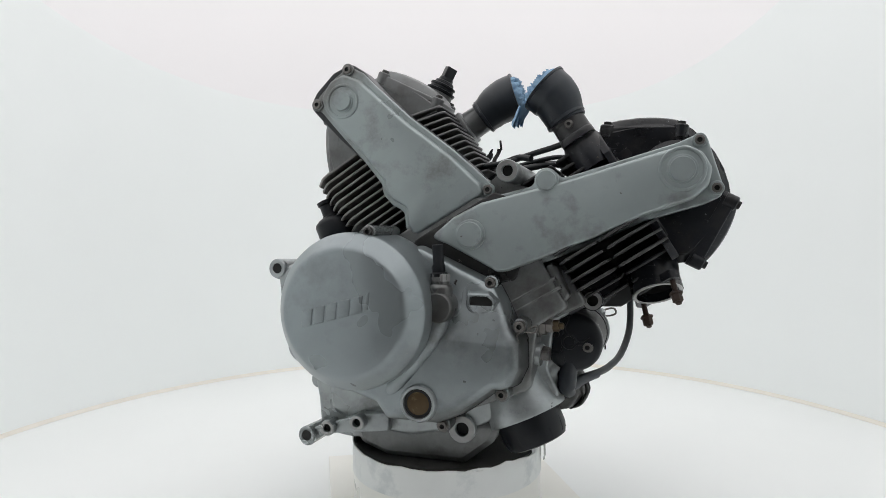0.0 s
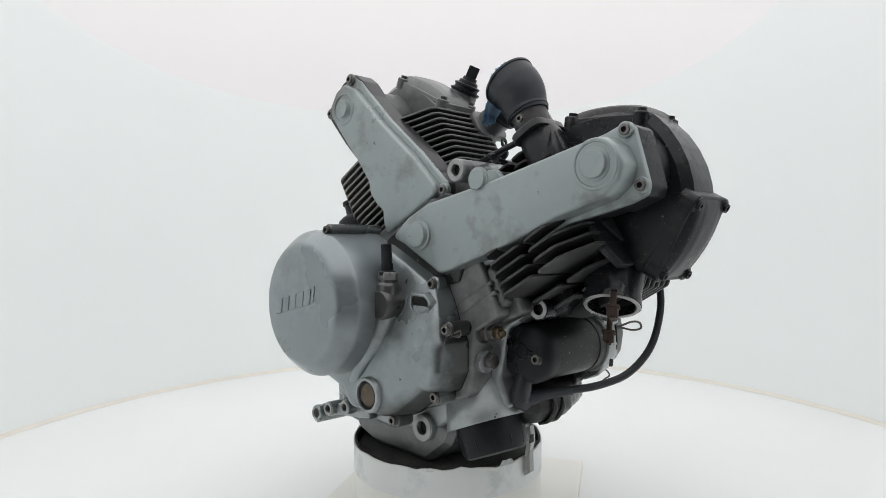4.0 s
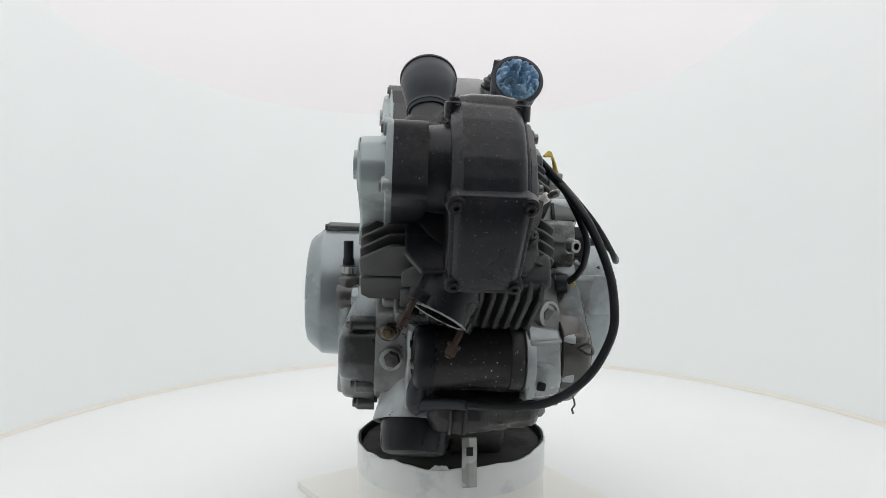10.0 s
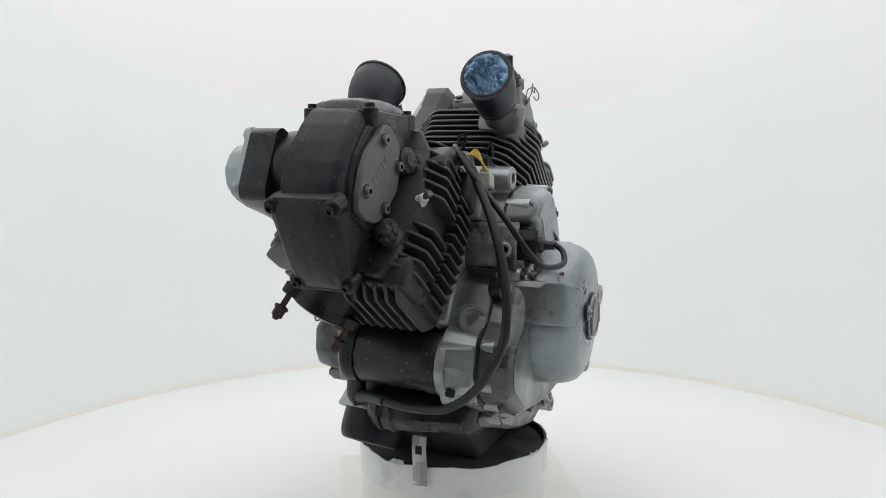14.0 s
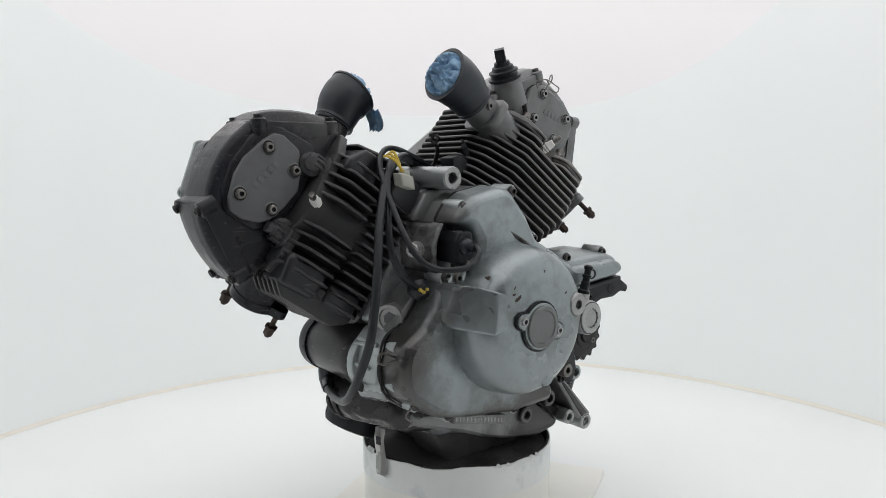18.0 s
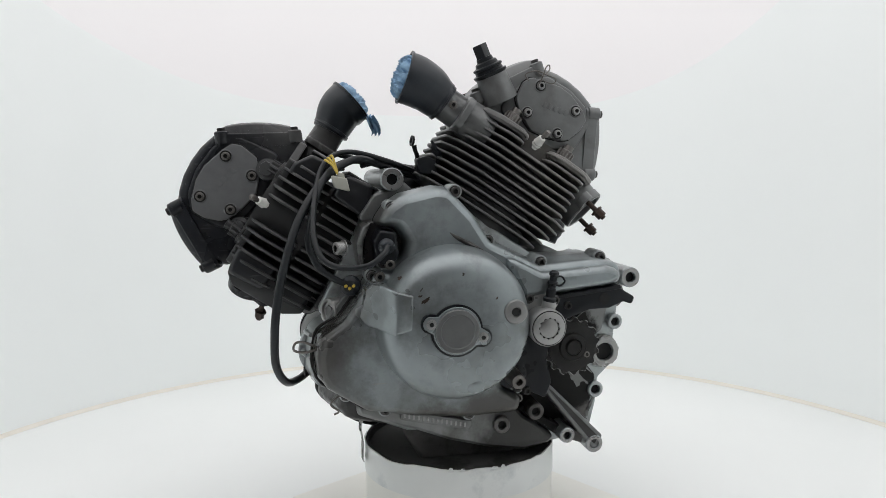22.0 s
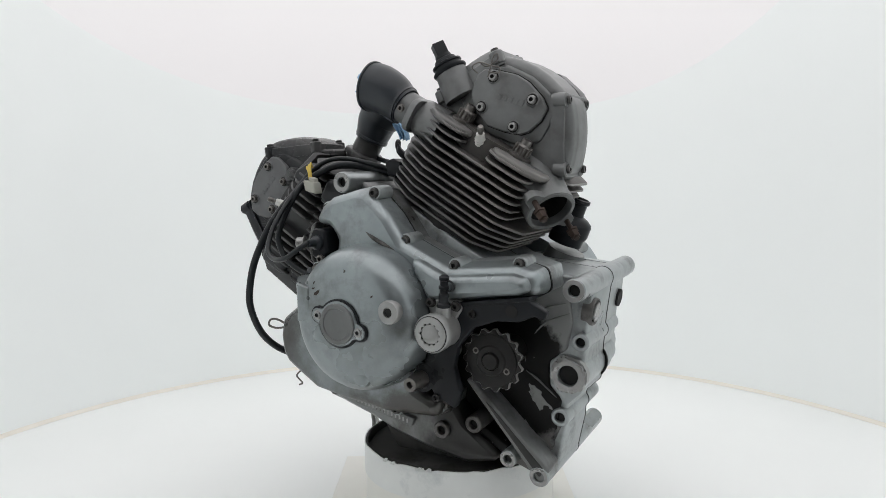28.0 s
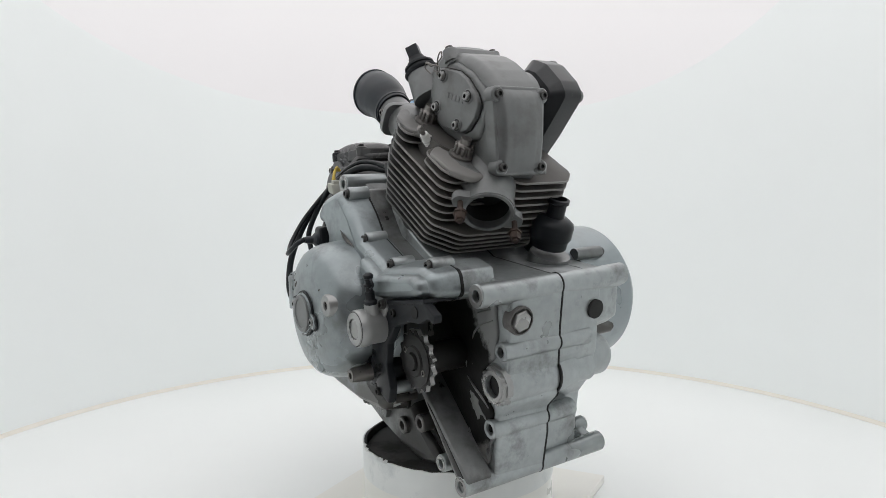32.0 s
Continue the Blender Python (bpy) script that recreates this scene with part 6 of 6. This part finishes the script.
part("terminal_boot", sweep([(0.184, -0.050, -0.160), (0.182, -0.054, -0.176), (0.181, -0.054, -0.192), (0.186, -0.048, -0.202)], [0.0110, 0.0125, 0.0125, 0.0070], 16, 6), "rubber", engine, "rubber boot on the starter terminal")
for k in range(3):
    part("lead", sweep([(0.186 + 0.002 * k, 0.092, 0.122), (0.182 + 0.004 * k, 0.100, 0.128 - 0.003 * k), (0.178 + 0.002 * k, 0.106, 0.116), (0.175, 0.108 + 0.002 * k, 0.104)], 0.0016, 6, 6), "yellow", engine, "yellow wire to the connector")
wc = part("connector", slab([(0.160, 0.082), (0.180, 0.087), (0.184, 0.103), (0.164, 0.099)], 0.100, 0.118, 0.002, 0.002, back=0.002), "white_plastic", engine, "aged white plastic plug connector")
part("latch", slab([(0.166, 0.097), (0.176, 0.0995), (0.175, 0.107), (0.167, 0.105)], 0.103, 0.114, 0.001, 0.001), "white_plastic", wc)
cn = part("grommet", lathe([(0.0125, 0), (0.0135, 0.006), (0.0125, 0.014), (0.0075, 0.018)], (0.160, 0.122, -0.038), (0.25, 1, 0.1), 22), "rubber", engine, "black grommet with yellow tips")
for k in range(3):
    part("tip", lathe([(0.0020, 0), (0.0020, 0.006)], (0.158 + 0.005 * k, 0.1385, -0.036 - 0.003 * (k % 2)), (0.25, 1, 0.1), 8), "yellow", cn, "yellow wire tip")
# bracket and plugs in the vee
part("bracket", slab([(0.038, 0.104), (0.062, 0.106), (0.066, 0.126), (0.052, 0.130), (0.040, 0.124)], 0.048, 0.074, 0.003, 0.002), "black", engine, "black plug block between the cylinders")
part("bracket_strip", sweep([(0.040, 0.060, 0.112), (0.034, 0.066, 0.128), (0.042, 0.07, 0.140), (0.043, 0.07, 0.146), (0.046, 0.07, 0.151)], [0.005, 0.0055, 0.005, 0.0026, 0.0012], 6, 5), "black", engine)
eye_ = part("hanger", lathe([(0.0075, 0), (0.0075, 0.003), (0.0040, 0.003), (0.0040, 0), (0.0075, 0)], (0.065, 0.036, 0.1515), (0.90, 0.15, 0.1), 18, caps=False), "dark_steel", engine, "small ringed bracket")
part("hanger_stem", sweep([(0.064, 0.0375, 0.1455), (0.062, 0.036, 0.138), (0.058, 0.030, 0.128), (0.060, 0.020, 0.110), (0.080, 0.005, 0.098)], [0.0036, 0.0030, 0.0034, 0.003, 0.003], 8, 4), "dark_steel", eye_)
# lock wires and lever on the left flank
part("wire_lever", sweep([(0.206, 0.142, -0.112), (0.222, 0.146, -0.104), (0.232, 0.150, -0.104), (0.234, 0.152, -0.112), (0.222, 0.150, -0.116), (0.206, 0.146, -0.114)], 0.0016, 6, 6), "wire", engine, "bent wire loop")
part("wire_lever", sweep([(0.160, 0.140, -0.184), (0.176, 0.144, -0.176), (0.190, 0.146, -0.186), (0.180, 0.146, -0.196), (0.186, 0.146, -0.200)], 0.0013, 6, 6), "wire", engine, "bent wire loop")
bolt((0.170, 0.135, 0.012), (0.9, 0.4, 0), 0.0085, engine, "machined", 1.4)


# ---- rags stuffed into the intakes ----
def rag(mouth, seed, flap, label):
    c, ax, r, sw = mouth
    x, y, z = frame_of(ax)
    ob = thing("rag", tuple(c), label, "rag", "rags in the intakes")
    bm = bmesh.new()
    n, m = 30, 90
    rings = []
    for i in range(n + 1):
        f_ = i / n
        rr = (r - 0.0038) * math.sin(f_ * math.pi / 2)
        ring = []
        for j in range(m):
            a = 2 * math.pi * j / m
            p = c + (x * math.cos(a) + y * math.sin(a)) * rr
            s = p * 74 + Vector((seed, 0, 0))
            g_ = s * 0.9 + noise.noise_vector(s * 0.8) * 1.5
            w_ = (0.45 - abs(noise.noise(g_))) * 0.026 + (0.4 - abs(noise.noise(g_ * 2.1 + Vector((4, 7, 3))))) * 0.0075 + noise.noise(s * 6) * 0.0006
            w_ *= 1.0 - 0.9 * f_ ** 3
            ring.append(p + z * (0.004 * math.cos(f_ * math.pi / 2) + w_ - 0.001 - 0.012 * max(0, f_ - 0.8) * 5))
        rings.append(ring)
    rings_to(bm, rings[::-1])
    part("cloth", bm, "rag", ob, smooth=70)
    if flap:
        bm = bmesh.new()
        for k in range(3):
            o = flap.normalized()
            side = o.cross(ax).normalized()
            g = []
            for i in range(7):
                f_ = i / 6
                row = []
                for j in range(6):
                    u_ = (j / 5 - 0.5)
                    p = c + o * (r * 0.88 + 0.008 * f_) + ax * (0.004 + 0.003 * k) + side * u_ * (0.026 - 0.012 * f_) + o * 0.004 * k
                    p = p - Vector((0, 0, 1)) * (0.018 * f_) + o * 0.010 * math.sin(f_ * 2.4) + ax * 0.003 * math.sin(9 * u_ + k + 3 * f_)
                    row.append(bm.verts.new(p))
                g.append(row)
            for i in range(6):
                for j in range(5):
                    bm.faces.new((g[i][j], g[i][j + 1], g[i + 1][j + 1], g[i + 1][j]))
        part("loose_corner", bm, "rag", ob, smooth=70)
    return ob


rags = [rag(mouth_rear, 3.0, None, "crumpled blue paper rag stuffed in the rear intake"),
        rag(mouth_front, 8.0, Vector((-0.6, 0.1, -0.7)), "crumpled blue paper rag stuffed in the front intake")]


# ---- everything on the turntable goes round together ----
def motions():
    lift = Matrix.Translation((0, 0, LIFT))
    lean = Matrix(((0.9581, 0.2860, 0.0137), (-0.2863, 0.9570, 0.0460), (0.0, -0.0480, 0.9988))).to_4x4()
    times = [float(t) for t in range(0, 33)]
    for ob in [engine] + rags:
        base = lift @ lean @ Matrix.Translation(ob["base"])
        walk(ob, [(t, pose(0, 0, 0, 0, 0, turn(t)) @ base) for t in times])
    for ob in turning:
        base = Matrix.Translation(ob["base"])
        walk(ob, [(t, pose(0, 0, 0, 0, 0, turn(t)) @ base) for t in times])


motions()
